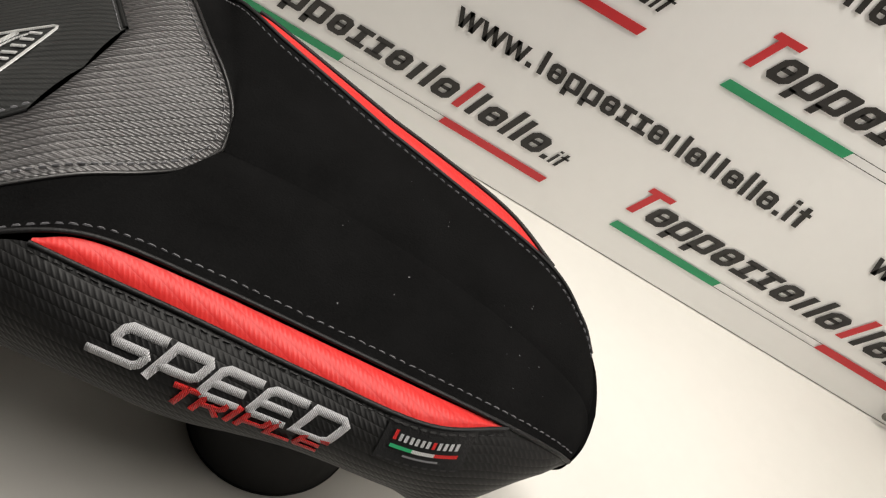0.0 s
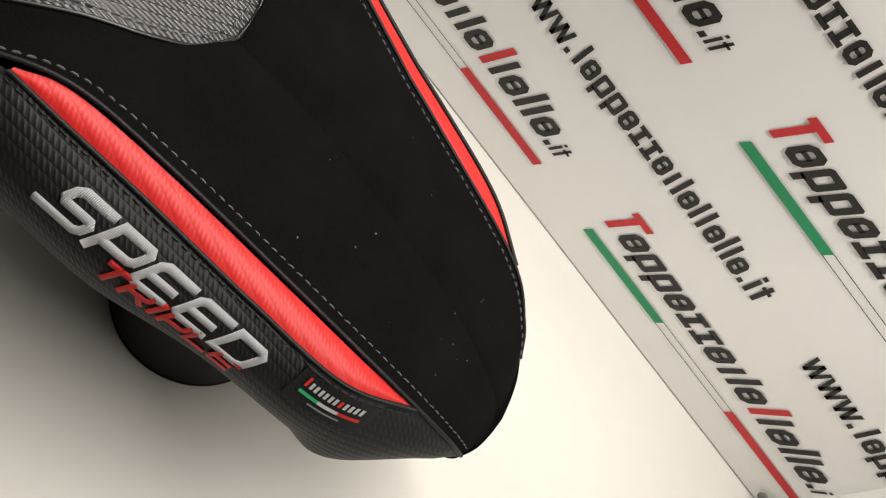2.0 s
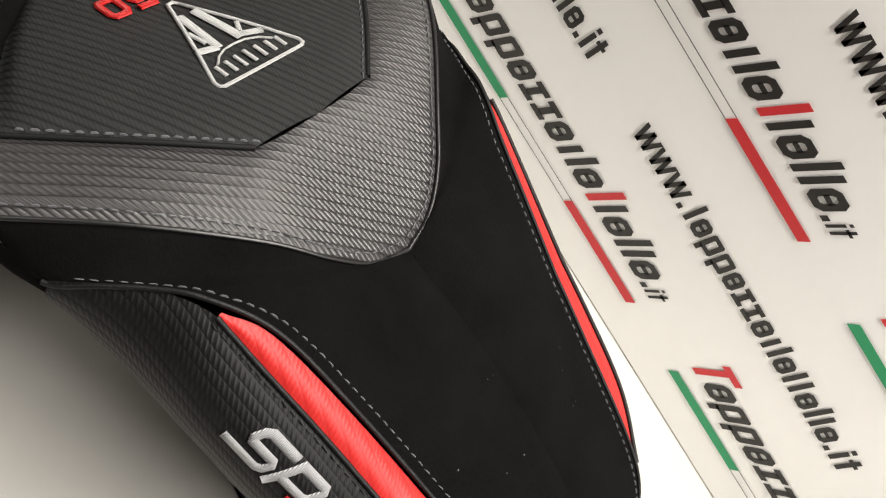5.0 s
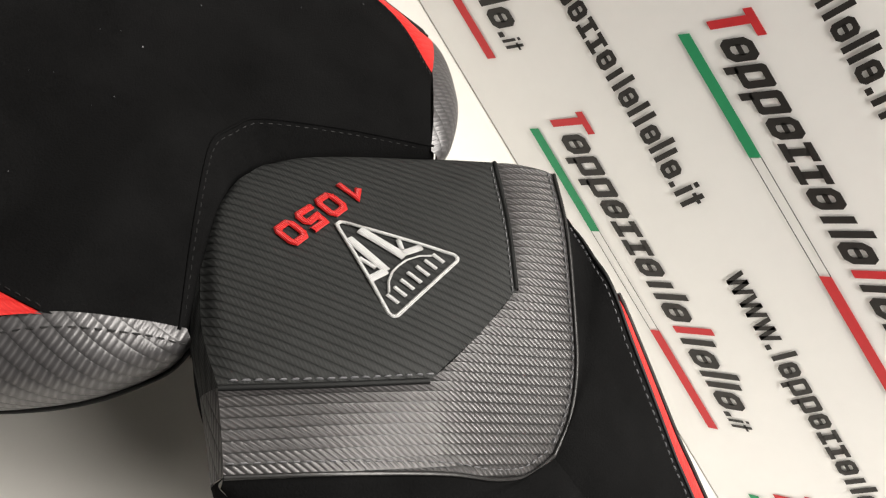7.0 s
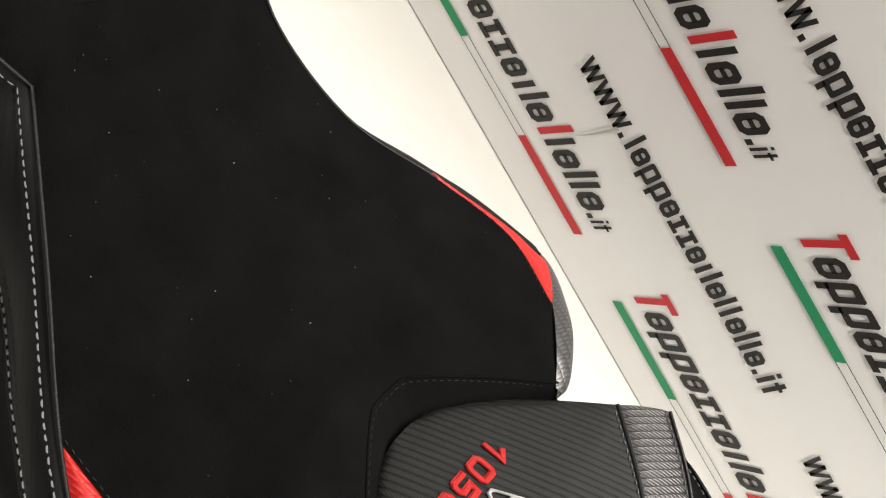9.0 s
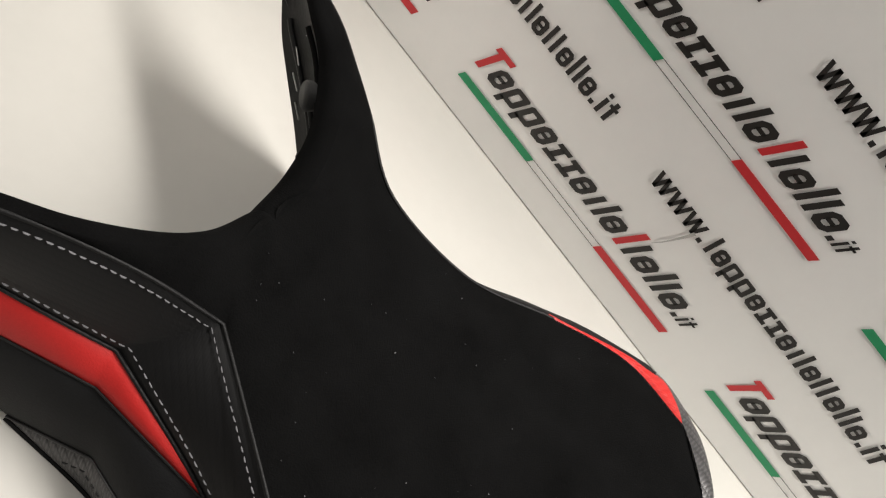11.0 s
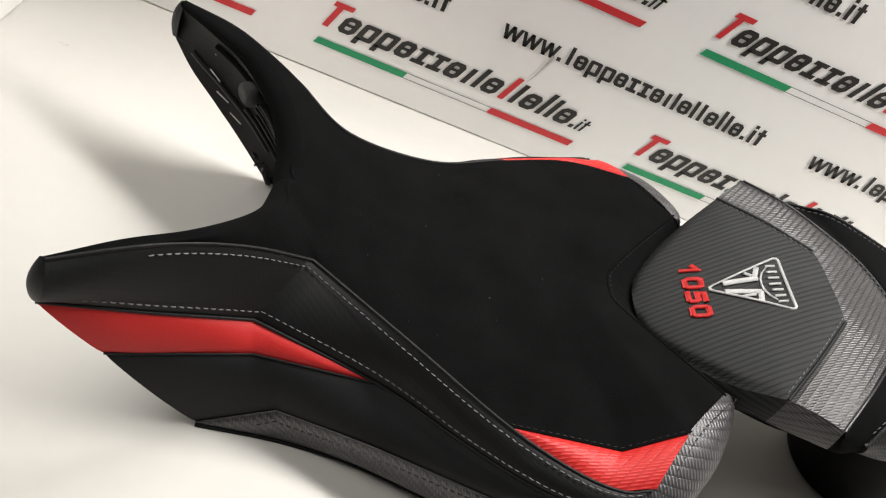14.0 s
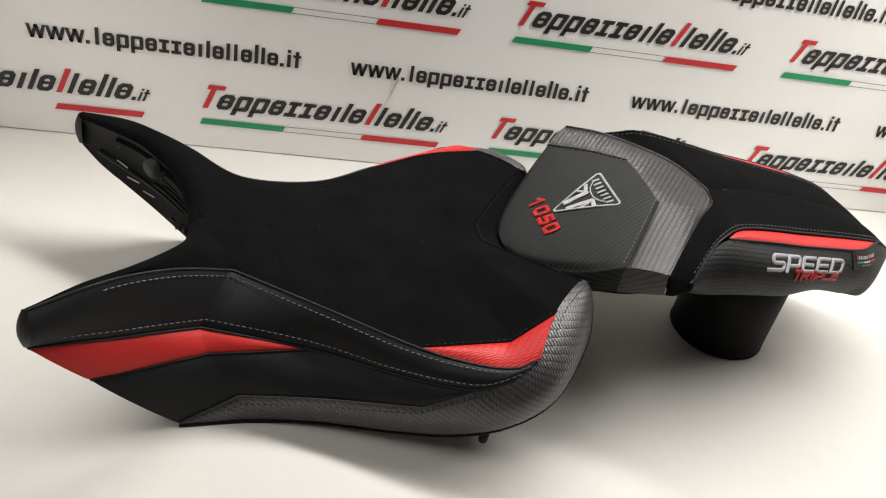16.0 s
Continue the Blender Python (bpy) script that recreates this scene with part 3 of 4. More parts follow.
for side in (-1, 1):
    carbon_top, suede_out, rear_a = carbon_tops[side], suede_outs[side], rear_as[side]
    panel("suede_top", suede_in, suede_out, M_SUEDE, rider, side, 24, 0.002, 0.0, "black suede seating surface", end=notch)
    panel("upper_side_panel", carbon_top, carbon_low, M_CARBON_SOFT, rider, side, 16, WRAP, 0.001, "black carbon-look vinyl with grey stitching", "xz")
    wing_cap(side)
    panel("red_side_panel", red_a, red_b, M_RED, rider, side, 10, 0.002, 0.001, "red vinyl side stripe", "xz")
    panel("lower_side_panel", side_a, side_b, M_SIDE, rider, side, 12, 0.003, 0.001, "charcoal vinyl lower side", "xz")
    panel("grey_rear_panel", grey_a, grey_b, M_GREY_SIDE, rider, side, 14, GREY_PUFF if side < 0 else tuple(1.3 * v for v in GREY_PUFF), 0.001, "grey carbon-look vinyl border", "xz")
    panel("red_rear_panel", rear_a, rear_b, M_RED_REAR, rider, side, 10, 0.003, 0.001, "red carbon-look vinyl wedge")
    panel("rear_notch_panel", notch, notch_back, M_SUEDE, rider, side, 8, 0.002, 0.0, "black suede recess under the rear seat")
    panel("seat_pan", pan_in, pan_out, M_PLASTIC, rider, side, 16, PAN_DEEP, 0.0, "black moulded plastic pan", face=(0.0, 1.0, 0.3))
    panel("front_lip", lip_a, lip_b, M_SUEDE, rider, side, 8, 0.004, 0.0, "rolled suede edge", face=(-1.0, -0.3, 0.3))
    if side < 0:
        stitching("stitching", carbon_top[10:], carbon_low[10:], rider, side, 0.0065, lift=0.0006, bulge=0.006)
        stitching("stitching", carbon_low[4:], carbon_top[4:], rider, side, 0.0080, lift=0.0006, bulge=0.006)
        stitching("stitching", grey_a[6:], grey_b[6:], rider, side, 0.0045, M_THREAD_DARK, lift=0.001, bulge=0.009)
    stitching("stitching", notch, notch_back, rider, side, 0.003, M_THREAD_DARK)
    stitching("stitching", rear_a, suede_in[-len(rear_a):], rider, side, 0.002, M_THREAD_DARK)
    welt("seam_fold", offset_in(carbon_top, carbon_low, 0.001), 0.0013, M_LEATHER, rider, side)
    welt("seam_fold", carbon_low, 0.0012, M_LEATHER, rider, side)
    welt("seam_fold", grey_a[:30], 0.0009, M_GREY_SIDE, rider, side)
    welt("seam_fold", side_a[:17], 0.0008, M_LEATHER, rider, side)
    welt("edge_fold", grey_b, 0.0015, M_PLASTIC, rider, side)
    welt("edge_fold", notch, 0.0008, M_SUEDE, rider, side)

# underside of the wall-side wing: moulded ribs, a rolled fabric hem, buffer, staples and a torn corner
PAN_N = normals(pan_in, pan_out, (0.0, 1.0, 0.3))
PAN_K = spread(PAN_DEEP, len(pan_in))


def on_pan(h, lift):
    """A line along the pan, h from its inner rim (0) to its outer rim (1), lifted off its surface."""
    return pan_in + (pan_out - pan_in) * h + PAN_N * (PAN_K * 4 * h * (1 - h) - lift)


for h, start, stop, thick in ((0.34, 22, 39, 0.0022), (0.43, 21, 39, 0.0016), (0.51, 22, 39, 0.0016), (0.59, 23, 39, 0.0016), (0.67, 21, 38, 0.0022)):
    welt("pan_rib", on_pan(h, 0.0012)[start:stop], thick, M_LEATHER, rider, 1)
welt("fabric_hem", on_pan(0.17, 0.001)[10:36], 0.0026, M_SUEDE, rider, 1, "rolled suede hem stapled to the pan")
welt("fabric_hem", on_pan(0.74, 0.001)[6:30], 0.0022, M_LEATHER, rider, 1, "rolled vinyl hem stapled to the pan")
bm = bmesh.new()
bmesh.ops.create_cone(bm, cap_ends=True, segments=24, radius1=0.0080, radius2=0.0105, depth=0.024)
bmesh.ops.bevel(bm, geom=[e for e in bm.edges if len(e.link_faces) == 2 and any(len(f.verts) > 8 for f in e.link_faces)], offset=0.0012, segments=2, affect="EDGES")
bm.transform(Matrix.Translation((-0.3815, 0.1030, 0.1150)) @ Vector((-0.62, -0.74, -0.1)).to_track_quat("Z", "Y").to_matrix().to_4x4())
part("rubber_foot", bm, M_BUFFER, rider, "round dark grey rubber buffer", True)
for a, b in (((-0.4221, 0.1321, 0.1165), (-0.4118, 0.1301, 0.1142)), ((-0.4237, 0.1349, 0.0994), (-0.4133, 0.1308, 0.0930)), ((-0.4148, 0.1354, 0.0796), (-0.4029, 0.1298, 0.0760)),
             ((-0.3994, 0.1302, 0.0664), (-0.3881, 0.1257, 0.0615)), ((-0.3940, 0.1178, 0.1105), (-0.3828, 0.1090, 0.1108)), ((-0.3599, 0.0931, 0.1134), (-0.3496, 0.0810, 0.1168))):
    a, b = Vector(a), Vector(b)
    bm = bmesh.new()
    box(bm, -(b - a).length / 2, -0.0004, -0.0004, (b - a).length / 2, 0.0004, 0.0004)
    bm.transform(Matrix.Translation((a + b) / 2) @ (b - a).to_track_quat("X", "Z").to_matrix().to_4x4())
    part("staple", bm, M_STEEL, rider, "thin steel staple")
for k in range(4):
    bm = bmesh.new()
    bmesh.ops.create_icosphere(bm, subdivisions=2, radius=0.0030 + 0.002 * random.random())
    for v in bm.verts:
        v.co *= random.uniform(0.75, 1.2)
    bm.transform(Matrix.Translation((-0.369 + 0.0055 * k, 0.1225 + 0.002 * k, 0.036 - 0.0095 * k)) @ Euler((random.random() * 3, random.random() * 3, 0)).to_matrix().to_4x4() @ Matrix.Diagonal((1.5, 0.5, 0.9, 1)))
    part("torn_edge", bm, M_LEATHER, rider, "crumpled torn edge of the cover")
bm = bmesh.new()
bmesh.ops.create_cone(bm, cap_ends=True, segments=12, radius1=0.004, radius2=0.0045, depth=0.014)
bm.transform(Matrix.Translation((-0.098, -0.182, 0.026)))
part("bolt", bm, M_PLASTIC, rider, "small black bolt", True)
# hidden rear feet that carry the seat on the table
for y in (-0.10, 0.10):
    bm = bmesh.new()
    bmesh.ops.create_cone(bm, cap_ends=True, segments=16, radius1=0.008, radius2=0.010, depth=0.09)
    bm.transform(Matrix.Translation((-0.06, y, 0.045)))
    part("support_foot", bm, M_PLASTIC, rider, "black rubber foot under the pan", True)

# lint specks on the suede
def lint(parent, places):
    verts, faces = [], []
    for p in places:
        r, g = random.uniform(0.00025, 0.0006), random.random() * 3
        q = len(verts)
        for k in range(3):
            verts.append((p[0] + r * math.cos(g + 2.1 * k), p[1] + r * math.sin(g + 2.1 * k), p[2] + 0.0012 + 0.0004 * (k == 1)))
        faces.append((q, q + 1, q + 2))
    tagged(mesh_object("lint", verts, faces, M_THREAD, parent, "pale specks of dust", smooth=False), kind="stuff")


spots = []
for k in range(46):
    i, s, side = random.randint(40, len(suede_in) - 12), random.uniform(0.05, 0.9), random.choice((-1, 1))
    p = suede_in[i] + (suede_outs[side][i] - suede_in[i]) * s
    spots.append((p[0], p[1] * side, p[2] + 0.008 * s * (1 - s)))
lint(rider, spots)

# ---- pillion seat ----
pillion = empty("pillion_seat", SEAT @ pose(0, -0.004, 0), "black and grey carbon-look pillion seat with red side stripes and embroidery", "motorcycle seat", "upholstered seats")
PAD_C = rail([(-0.052, 0.0, 0.110), (-0.035, 0.0, 0.1235), (0.0, 0.0, 0.1455), (0.03, 0.0, 0.1625), (0.06, 0.0, 0.178), (0.081, 0.0, 0.186)])
PAD_E = rail([(-0.050, 0.016, 0.109), (-0.043, 0.042, 0.114), (-0.008, 0.085, 0.1385), (0.0225, 0.1105, 0.1600), (0.052, 0.0745, 0.175), (0.079, 0.0395, 0.1855)], (3, 5))
GR_IN = rail([(0.0225, 0.1105, 0.1600), (0.052, 0.0745, 0.175), (0.079, 0.0395, 0.1855), (0.0805, 0.026, 0.186), (0.081, 0.013, 0.186), (0.081, 0.0, 0.186)], (2,))
BAND = [(0.050, 0.1360, 0.1715), (0.078, 0.1035, 0.1820), (0.1128, 0.064, 0.1860), (0.136, 0.041, 0.1842), (0.1495, 0.022, 0.181), (0.1555, 0.0, 0.179)]
GR_OUT = rail(BAND)
SU_A = rail(BAND + [(0.205, 0.0, 0.1805), (0.268, 0.0, 0.1735), (0.330, 0.0, 0.1595), (0.375, 0.0, 0.139), (0.392, 0.0, 0.122)], (5,))
SU_B = rail([(0.054, 0.1375, 0.165), (0.076, 0.1335, 0.161), (0.090, 0.122, 0.172), (0.101, 0.112, 0.180), (0.115, 0.102, 0.188), (0.143, 0.088, 0.191), (0.189, 0.080, 0.187),
             (0.256, 0.071, 0.178), (0.333, 0.060, 0.165), (0.366, 0.049, 0.149), (0.382, 0.040, 0.134)])
RED_A = rail([(0.124, 0.100, 0.189), (0.143, 0.090, 0.1905), (0.189, 0.082, 0.1865), (0.256, 0.073, 0.1775), (0.300, 0.067, 0.171), (0.338, 0.060, 0.164)])
RED_B = rail([(0.124, 0.1025, 0.188), (0.150, 0.100, 0.1855), (0.190, 0.0955, 0.1815), (0.249, 0.0895, 0.1745), (0.302, 0.081, 0.1675), (0.338, 0.0605, 0.1635)])
SIDE_A = rail([(0.078, 0.133, 0.164), (0.101, 0.113, 0.180), (0.124, 0.103, 0.188), (0.150, 0.1005, 0.1852), (0.190, 0.096, 0.1812), (0.249, 0.090, 0.1742), (0.302, 0.0815, 0.1672), (0.338, 0.061, 0.163),
               (0.366, 0.050, 0.149), (0.383, 0.040, 0.133)])
SIDE_B = rail([(0.080, 0.127, 0.145), (0.105, 0.124, 0.140), (0.130, 0.121, 0.138), (0.160, 0.119, 0.137), (0.200, 0.116, 0.135), (0.250, 0.101, 0.131), (0.298, 0.090, 0.118), (0.328, 0.087, 0.115), (0.360, 0.057, 0.124), (0.384, 0.037, 0.128)])
SIDE_PUFF = (0.004, 0.008, 0.012, 0.014, 0.014, 0.013, 0.011, 0.008, 0.005, 0.001)
WALL_A = rail([(-0.052, 0.0, 0.110), (-0.050, 0.016, 0.109), (-0.0415, 0.041, 0.1095), (-0.0065, 0.084, 0.134), (0.0225, 0.1105, 0.160)])
WALL_B = rail([(-0.049, 0.0, 0.094), (-0.047, 0.014, 0.094), (-0.040, 0.038, 0.097), (-0.006, 0.080, 0.112), (0.026, 0.107, 0.129)])
GW_A, GW_B = rail([(0.0225, 0.1105, 0.160), (0.037, 0.1235, 0.1670), (0.050, 0.1360, 0.1715)]), rail([(0.026, 0.107, 0.129), (0.041, 0.120, 0.138), (0.056, 0.133, 0.147)])
BW_A, BW_B = rail([(0.050, 0.1360, 0.1715), (0.054, 0.1375, 0.165), (0.078, 0.1315, 0.162)]), rail([(0.056, 0.133, 0.147), (0.066, 0.133, 0.146), (0.080, 0.127, 0.145)])
TAIL_A = rail([(0.392, 0.0, 0.128), (0.391, 0.014, 0.129), (0.388, 0.028, 0.131), (0.382, 0.040, 0.134)])
TAIL_B = rail([(0.386, 0.0, 0.104), (0.385, 0.014, 0.106), (0.381, 0.028, 0.112), (0.376, 0.040, 0.120)])
UNDER_A = rail([(-0.049, 0.0, 0.094), (-0.040, 0.038, 0.097), (0.026, 0.109, 0.129), (0.080, 0.118, 0.146), (0.200, 0.102, 0.140), (0.300, 0.074, 0.124), (0.376, 0.036, 0.122), (0.386, 0.0, 0.104)])
UNDER_B = rail([(-0.045, 0.0, 0.094), (-0.03, 0.0, 0.097), (0.03, 0.0, 0.125), (0.08, 0.0, 0.138), (0.20, 0.0, 0.139), (0.28, 0.0, 0.128), (0.34, 0.0, 0.118), (0.38, 0.0, 0.105)])


def settled(pts, side):
    """The tail sits a little low; the camera-side half leans in with it."""
    q = pts.copy()
    w = np.clip((q[:, 0] - 0.13) / 0.09, 0, 1)
    out = np.clip(np.abs(q[:, 1]) / 0.05, 0, 1)
    q[:, 2] -= (0.007 if side > 0 else 0.006) * w * out
    if side < 0:
        q[:, 1] -= 0.0038 * w * out
    return q


BOTH = {"SU_A": SU_A, "SU_B": SU_B, "RED_A": RED_A, "RED_B": RED_B, "SIDE_A": SIDE_A, "SIDE_B": SIDE_B, "TAIL_A": TAIL_A, "TAIL_B": TAIL_B, "UNDER_A": UNDER_A, "UNDER_B": UNDER_B,
        "PAD_E": PAD_E, "GR_IN": GR_IN, "GR_OUT": GR_OUT, "WALL_A": WALL_A, "WALL_B": WALL_B, "GW_A": GW_A, "GW_B": GW_B, "BW_A": BW_A, "BW_B": BW_B}
for side in (-1, 1):
    h = {k: settled(v, side) for k, v in BOTH.items()}
    panel("front_pad", PAD_C, h["PAD_E"], M_PAD, pillion, side, 40, 0.0015, 0.0, "charcoal carbon-look vinyl pad", roll=(0.0, 0.005, 0.005, 0.0, 0.0, 0.0))
    panel("grey_band", h["GR_OUT"], h["GR_IN"], M_GREY, pillion, side, 14, 0.002, 0.0012, "grey carbon-look vinyl band")
    panel("suede_top", h["SU_A"], h["SU_B"], M_SUEDE, pillion, side, 20, 0.0015, 0.0006, "black suede top")
    panel("red_stripe", h["RED_A"], h["RED_B"], M_RED_CARBON, pillion, side, 8, 0.001, 0.0012, "red carbon-look vinyl stripe")
    panel("side_panel", h["SIDE_A"], h["SIDE_B"], M_CARBON, pillion, side, 18, SIDE_PUFF if side < 0 else 0.003, 0.001, "black carbon-look vinyl side", "xz")
    panel("pad_wall", h["WALL_A"], h["WALL_B"], M_PAD, pillion, side, 8, 0.003, 0.0, layout="xz")
    panel("grey_wall", h["GW_A"], h["GW_B"], M_GREY, pillion, side, 8, 0.003, 0.0, layout="xz")
    panel("suede_wall", h["BW_A"], h["BW_B"], M_SUEDE, pillion, side, 8, 0.003, 0.0)
    panel("tail_end", h["TAIL_A"], h["TAIL_B"], M_SUEDE, pillion, side, 8, 0.003, 0.0)
    panel("seat_base", h["UNDER_A"], h["UNDER_B"], M_PLASTIC, pillion, side, 8, 0.0, 0.0, "black plastic underside")
    stitching("stitching", h["PAD_E"][24:], PAD_C[24:], pillion, side, 0.005, lift=0.0006, bulge=0.0015)
    stitching("stitching", h["GR_OUT"], h["GR_IN"], pillion, side, 0.005, lift=0.0008, bulge=0.002, material=M_THREAD)
    stitching("stitching", h["SU_B"][10:], h["SU_A"][10:], pillion, side, 0.0060, lift=0.0003, bulge=0.0015)
    if side < 0:
        stitching("stitching", h["RED_B"], h["RED_A"], pillion, side, -0.003, M_THREAD_DARK)
    welt("seam_fold", h["PAD_E"][24:], 0.0014, M_PAD, pillion, side)
    welt("seam_fold", h["GR_OUT"], 0.0011, M_GREY, pillion, side)
    welt("seam_fold", h["SU_B"][8:], 0.0012, M_LEATHER, pillion, side)
    welt("seam_fold", h["RED_B"], 0.0013, M_LEATHER, pillion, side)

# round black can that carries the pillion seat
can = empty("support_can", pose(0.232, -0.308, 0), "matt black cylindrical can standing under the pillion seat", "can")


def can_ring(name, radius, z0, z1, label=""):
    bm = bmesh.new()
    bmesh.ops.create_cone(bm, cap_ends=True, segments=64, radius1=radius, radius2=radius, depth=z1 - z0)
    bmesh.ops.bevel(bm, geom=[e for e in bm.edges if len(e.link_faces) == 2 and any(len(f.verts) > 8 for f in e.link_faces)], offset=min(0.0012, 0.4 * (z1 - z0)), segments=3, affect="EDGES")
    bm.transform(Matrix.Translation((0, 0, (z0 + z1) / 2)))
    part(name, bm, M_FELT, can, label, True)


can_ring("body", 0.0530, 0.0025, 0.1280)
can_ring("base_rim", 0.0537, 0.0004, 0.0032, "thin rolled base rim")
can_ring("lid", 0.0536, 0.1260, 0.1310, "flat black lid")


# ---- embroidery and labels on the pillion ----
def on_pad(x, y):
    """A place on the charcoal pad, seen from above: local x, y to a point on its surface."""
    k = np.clip((x + 0.052) / 0.135, 0, 1)
    mid = np.array([np.interp(x, PAD_C[:, 0], PAD_C[:, i]) for i in range(3)])
    edge_y = np.interp(x, [-0.05, -0.043, -0.008, 0.0225, 0.081], [0.016, 0.042, 0.085, 0.1105, 0.1105])
    edge_z = np.interp(x, [-0.05, -0.043, -0.008, 0.0225, 0.081], [0.109, 0.114, 0.1385, 0.160, 0.182])
    s = min(1.0, abs(y) / edge_y)
    return Vector((x, y, mid[2] + (edge_z - mid[2]) * s + 0.0060 * s * (1 - s) + 0.0016))


SIDE_A, SIDE_B = settled(SIDE_A, -1), settled(SIDE_B, -1)
SIDE_N = normals(SIDE_A, SIDE_B)
SIDE_K = spread(SIDE_PUFF, len(SIDE_A))


def on_side(x, h):
    """A place on the camera-side panel: x along it, h from the upper seam (0) to the lower edge (1)."""
    p = SIDE_A + (SIDE_B - SIDE_A) * h + SIDE_N * (SIDE_K * 4 * h * (1 - h) + 0.0007)
    q = [np.interp(x, p[:, 0], p[:, k]) for k in range(3)]
    return Vector((x, -q[1], q[2]))


def thick_stroke(verts, faces, place, pts, width, rise=0.0011, steps=5):
    """A raised, rounded band of thread along a polyline of the layout plane, mitred at its corners."""
    dirs = []
    for (xa, ya), (xb, yb) in zip(pts, pts[1:]):
        d = math.hypot(xb - xa, yb - ya) or 1e-9
        dirs.append(((xb - xa) / d, (yb - ya) / d))
    closed = math.hypot(pts[0][0] - pts[-1][0], pts[0][1] - pts[-1][1]) < 1e-6
    cross = []
    last = len(pts) - 1
    for i in range(len(pts)):
        before = dirs[i - 1] if i > 0 else (dirs[-1] if closed else dirs[0])
        after = dirs[i] if i < last else (dirs[0] if closed else dirs[-1])
        mx, my = -(before[1] + after[1]), before[0] + after[0]
        size = math.hypot(mx, my)
        if size < 0.3:
            mx, my, size = -after[1], after[0], 1.0
        mx, my = mx / size, my / size
        k = 1.0 / max(0.62, mx * -after[1] + my * after[0])
        ext = 0.0 if closed else (-0.45 * width if i == 0 else 0.45 * width if i == last else 0.0)
        cross.append((pts[i][0] + after[0] * ext, pts[i][1] + after[1] * ext, mx * k, my * k))
    base, count = len(verts), 0
    for i in range(last):
        c, d = cross[i], cross[i + 1]
        for k in range(steps + (1 if i == last - 1 else 0)):
            t = k / steps
            cx, cy, nx, ny = (c[j] + (d[j] - c[j]) * t for j in range(4))
            for off, up in ((-0.5, -0.0005), (-0.36, rise * 0.75), (0.0, rise), (0.36, rise * 0.75), (0.5, -0.0005)):
                p = place(cx + nx * off * width, cy + ny * off * width)
                verts.append(p + Vector((0, -0.45 if place is side_place else 0, 0.9)) * up)
            count += 1
    for k in range(count - 1):
        for j in range(4):
            q = base + 5 * k + j
            faces.append((q, q + 1, q + 6, q + 5))
    for q in (base, base + 5 * (count - 1)):
        faces.append((q, q + 1, q + 2, q + 3, q + 4))


def side_place(u, v):
    """Layout of the side panel: u along it from the front, v up from the lower line of the lettering, both metres."""
    return on_side(0.955 * u + 0.0070, 0.375 - v / 0.052)


def pad_place(u, v):
    return on_pad(u, v)


STROKES = {
    "S": [[(1, 1), (0.12, 1), (0, 0.88), (0, 0.62), (0.12, 0.5), (0.88, 0.5), (1, 0.38), (1, 0.12), (0.88, 0), (-0.22, 0)]],
    "P": [[(0, -0.05), (0, 1), (0.88, 1), (1, 0.88), (1, 0.45), (0.88, 0.35), (0.12, 0.35)]],
    "E": [[(1, 1), (0.12, 1), (0, 0.88), (0, 0.12), (0.12, 0), (1, 0)], [(0.1, 0.5), (0.85, 0.5)]],
    "D": [[(0, 0), (0, 1), (0.82, 1), (1, 0.85), (1, 0.15), (0.82, 0), (0, 0)]],
    "T": [[(0, 1), (1, 1)], [(0.5, 1), (0.5, 0)]],
    "R": [[(0, 0), (0, 1), (0.88, 1), (1, 0.88), (1, 0.6), (0.88, 0.48), (0.1, 0.48)], [(0.55, 0.48), (1, 0)]],
    "I": [[(0.5, 0), (0.5, 1)]],
    "L": [[(0, 1), (0, 0), (1, 0)]],
    "1": [[(0.1, 0.72), (0.6, 1), (0.6, 0)]],
    "0": [[(0.15, 0), (0.85, 0), (1, 0.18), (1, 0.82), (0.85, 1), (0.15, 1), (0, 0.82), (0, 0.18), (0.15, 0)]],
    "5": [[(0.95, 1), (0.1, 1), (0.05, 0.55), (0.85, 0.58), (1, 0.42), (1, 0.15), (0.85, 0), (0, 0.02)]],
}


def lettering(name, text, place, at, size, gap, width, slant, material, parent, label, narrow=()):
    """Embroidered characters, each a mesh of its own. at: start; size: letter width and height."""
    u0, v0 = at
    for ch in text:
        w = size[0] * (0.35 if ch in narrow else 1.0)
        verts, faces = [], []
        for line in STROKES[ch]:
            thick_stroke(verts, faces, place, [(u0 + x * w + slant * y * size[1], v0 + y * size[1]) for x, y in line], width)
        mesh_object(name, verts, faces, material, parent, label)
        u0 += w + gap


lettering("embroidered_letter", "SPEED", side_place, (0.1665, -0.0030), (0.0158, 0.0132), 0.0058, 0.0038, 0.45, M_SILVER, pillion, "silver embroidered letter")
lettering("embroidered_letter", "TRIPLE", side_place, (0.1968, -0.0118), (0.0098, 0.0088), 0.0032, 0.0029, 0.45, M_EMB_RED, pillion, "red embroidered letter", "I")


def turned(u, v):
    """The number runs across the pad, its top towards the badge."""
    return on_pad(-0.0182 + v, 0.0300 - u)


lettering("embroidered_digit", "1050", turned, (0.0, 0.0), (0.0092, 0.0108), 0.0062, 0.0036, 0.10, M_EMB_RED, pillion, "red embroidered digit")

# triangular badge outline with plain bars inside
def badge_place(u, v):
    """Badge layout: u from the tip (0) to the base (1), v across it, -1 to 1 along the base."""
    return on_pad(-0.0022 + 0.0504 * u, 0.0018 - 0.0003 * u + 0.0282 * v)


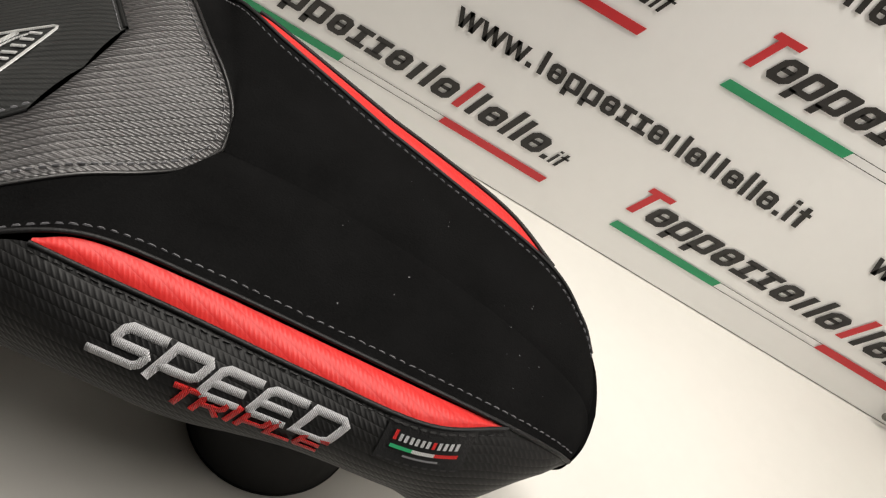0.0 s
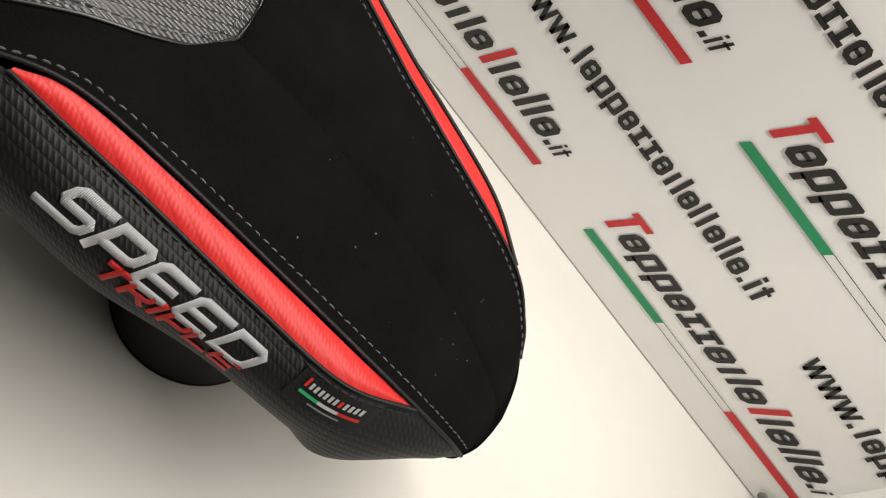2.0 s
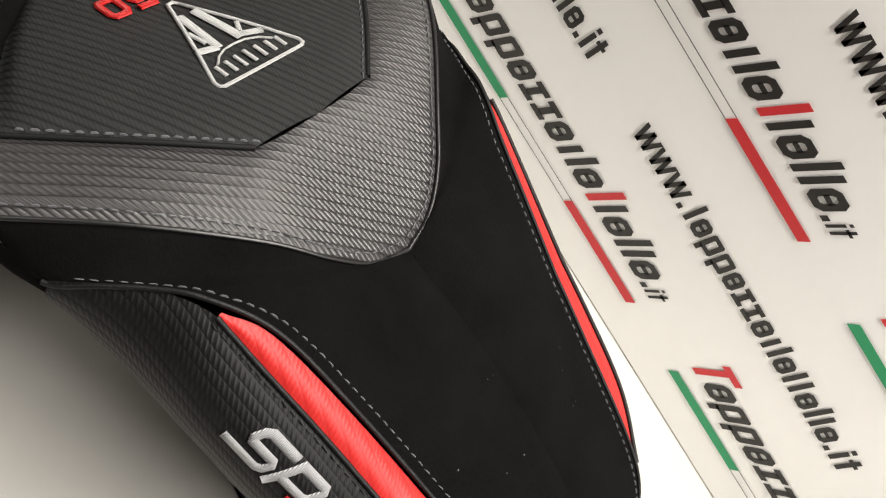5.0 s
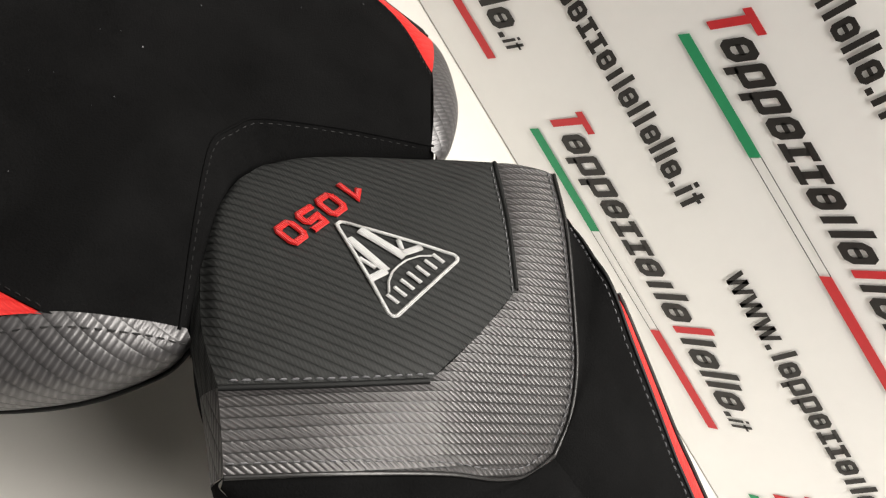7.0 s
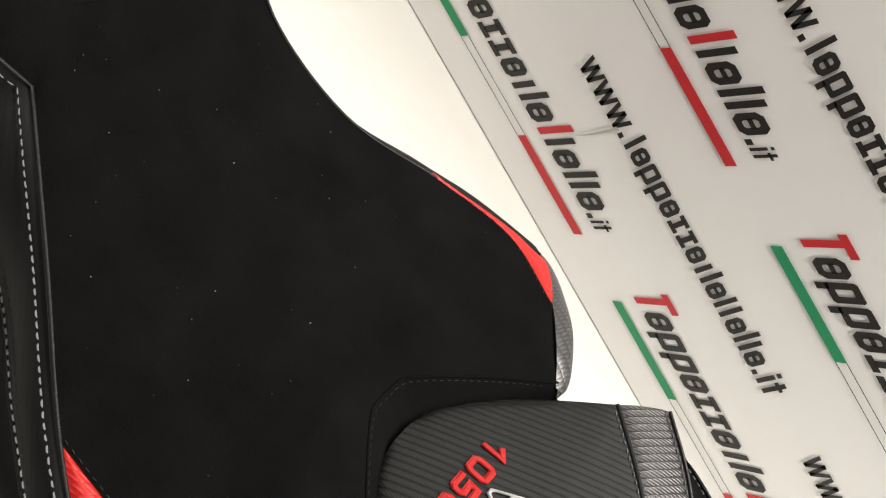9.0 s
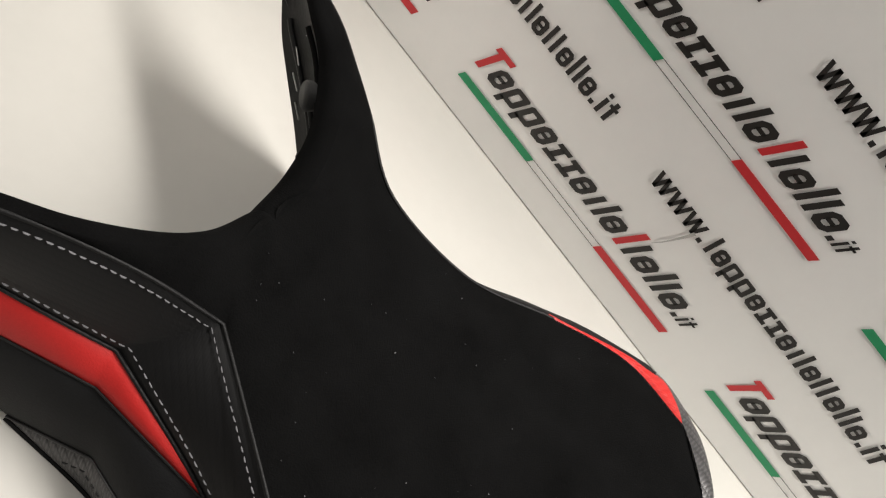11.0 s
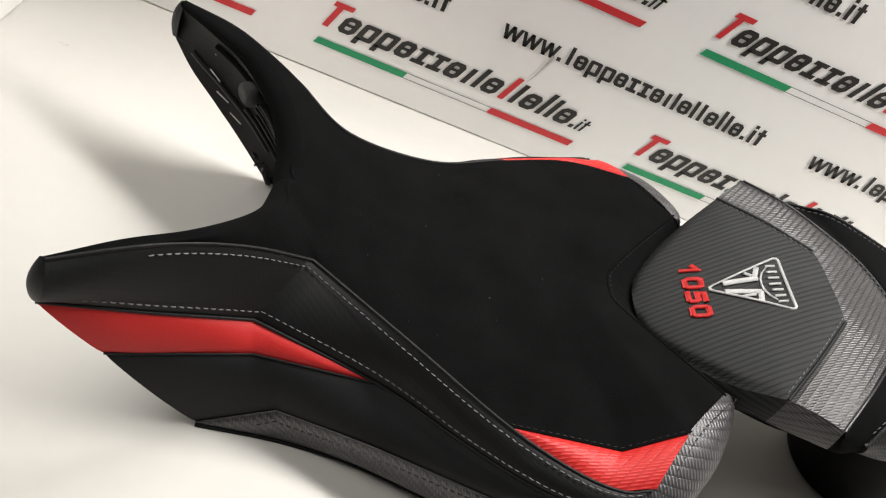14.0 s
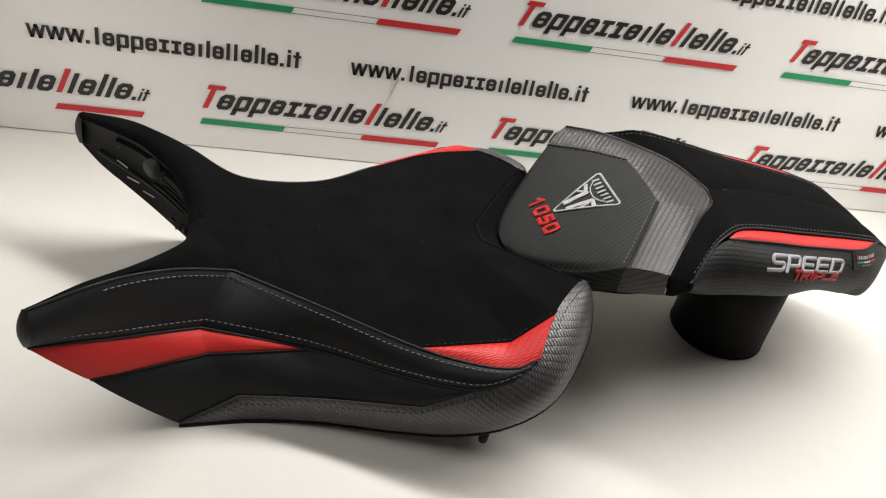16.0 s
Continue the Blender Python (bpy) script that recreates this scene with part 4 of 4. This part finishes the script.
def badge_stroke(name, pts, width, rise=0.0008, steps=3):
    verts, faces = [], []
    thick_stroke(verts, faces, lambda x, y: badge_place(x / 0.0504, y / 0.0282), [(u * 0.0504, v * 0.0282) for u, v in pts], width, rise, steps)
    return mesh_object(name, verts, faces, M_EMB_WHITE, pillion)


outline = [(0.03, 0.10), (-0.01, 0.05), (-0.01, -0.05), (0.03, -0.10), (0.94, -0.99), (0.99, -0.98), (1.01, -0.91), (1.01, 0.91), (0.99, 0.98), (0.94, 0.99), (0.03, 0.10)]
tagged(badge_stroke("badge_outline", outline, 0.0018), "white embroidered triangle")
for line, width in (([(0.21, 0.16), (0.60, 0.24)], 0.0050), ([(0.21, -0.17), (0.60, -0.25)], 0.0048), ([(0.50, 0.45), (0.56, 0.37)], 0.0024), ([(0.67, 0.60), (0.62, 0.33)], 0.0036),
                    ([(0.40, -0.40), (0.53, -0.37)], 0.0024), ([(0.60, -0.62), (0.63, -0.34)], 0.0038)):
    badge_stroke("badge_bar", line, width)
badge_stroke("badge_arc", [(0.80, -0.62), (0.73, -0.45), (0.685, -0.22), (0.675, 0.0), (0.685, 0.22), (0.73, 0.45), (0.80, 0.62)], 0.0010, 0.0007)
for k in range(7):
    v = -0.69 + 0.23 * k
    badge_stroke("badge_letter_bar", [(0.795 + 0.028 * abs(k - 3) / 3, v), (0.915, v)], 0.0021, 0.0006)

# sewn-on woven label
def label_place(u, v):
    return on_side(0.2845 + u, 0.0 + v / 0.056)


def label_quad(name, u0, v0, u1, v1, up, material, label=""):
    n = 8
    verts, faces = [], []
    for i in range(n + 1):
        for v in (v0, v1):
            p = label_place(u0 + (u1 - u0) * i / n, v)
            verts.append(p + Vector((0, -0.6, 0.8)) * up)
    for i in range(n):
        faces.append((2 * i, 2 * i + 1, 2 * i + 3, 2 * i + 2))
    mesh_object(name, verts, faces, material, pillion, label, smooth=False)


label_quad("woven_label", 0.0, 0.0, 0.0400, 0.0200, 0.0014, M_LEATHER, "black woven label with coloured bars")
for k in range(12):
    label_quad("label_bar", 0.0045 + 0.0026 * k, 0.0052 if k else 0.0040, 0.0045 + 0.0026 * k + 0.0015, 0.0084, 0.0020, M_EMB_RED if k in (0, 7) else M_SILVER)
label_quad("label_stripe", 0.0045, 0.0105, 0.0150, 0.0122, 0.0020, M_INK_GREEN)
label_quad("label_stripe", 0.0150, 0.0105, 0.0255, 0.0122, 0.0020, M_EMB_WHITE)
label_quad("label_stripe", 0.0255, 0.0105, 0.0360, 0.0122, 0.0020, M_EMB_RED)
label_quad("label_bar", 0.0120, 0.0142, 0.0285, 0.0152, 0.0020, M_THREAD)
for v in (0.0012, 0.0188):
    for k in range(9):
        label_quad("label_stitch", 0.0015 + 0.0043 * k, v - 0.0005, 0.0041 + 0.0043 * k, v + 0.0005, 0.0019, M_THREAD_DARK)

spots = []
for k in range(22):
    i, s, side = random.randint(50, len(SU_A) - 14), random.uniform(0.05, 0.85), random.choice((-1, 1))
    p = SU_A[i] + (SU_B[i] - SU_A[i]) * s
    spots.append((p[0], p[1] * side * 0.93, p[2] + 0.016 * s * (1 - s)))
lint(pillion, spots)
bm = bmesh.new()
box(bm, -0.004, -0.0012, -0.0015, 0.004, 0.0012, 0.0015, 0.0004)
bm.transform(Matrix.Translation((-0.0405, -0.036, 0.1035)) @ Euler((0, 0, radians(-50))).to_matrix().to_4x4())
part("fabric_tag", bm, M_EMB_WHITE, pillion, "tiny white fabric tag")
bm = bmesh.new()
bmesh.ops.create_cone(bm, cap_ends=True, segments=12, radius1=0.004, radius2=0.005, depth=0.012)
bm.transform(Matrix.Translation((0.300, -0.070, 0.117)))
part("rubber_stop", bm, M_PLASTIC, pillion, "small black rubber stop", True)
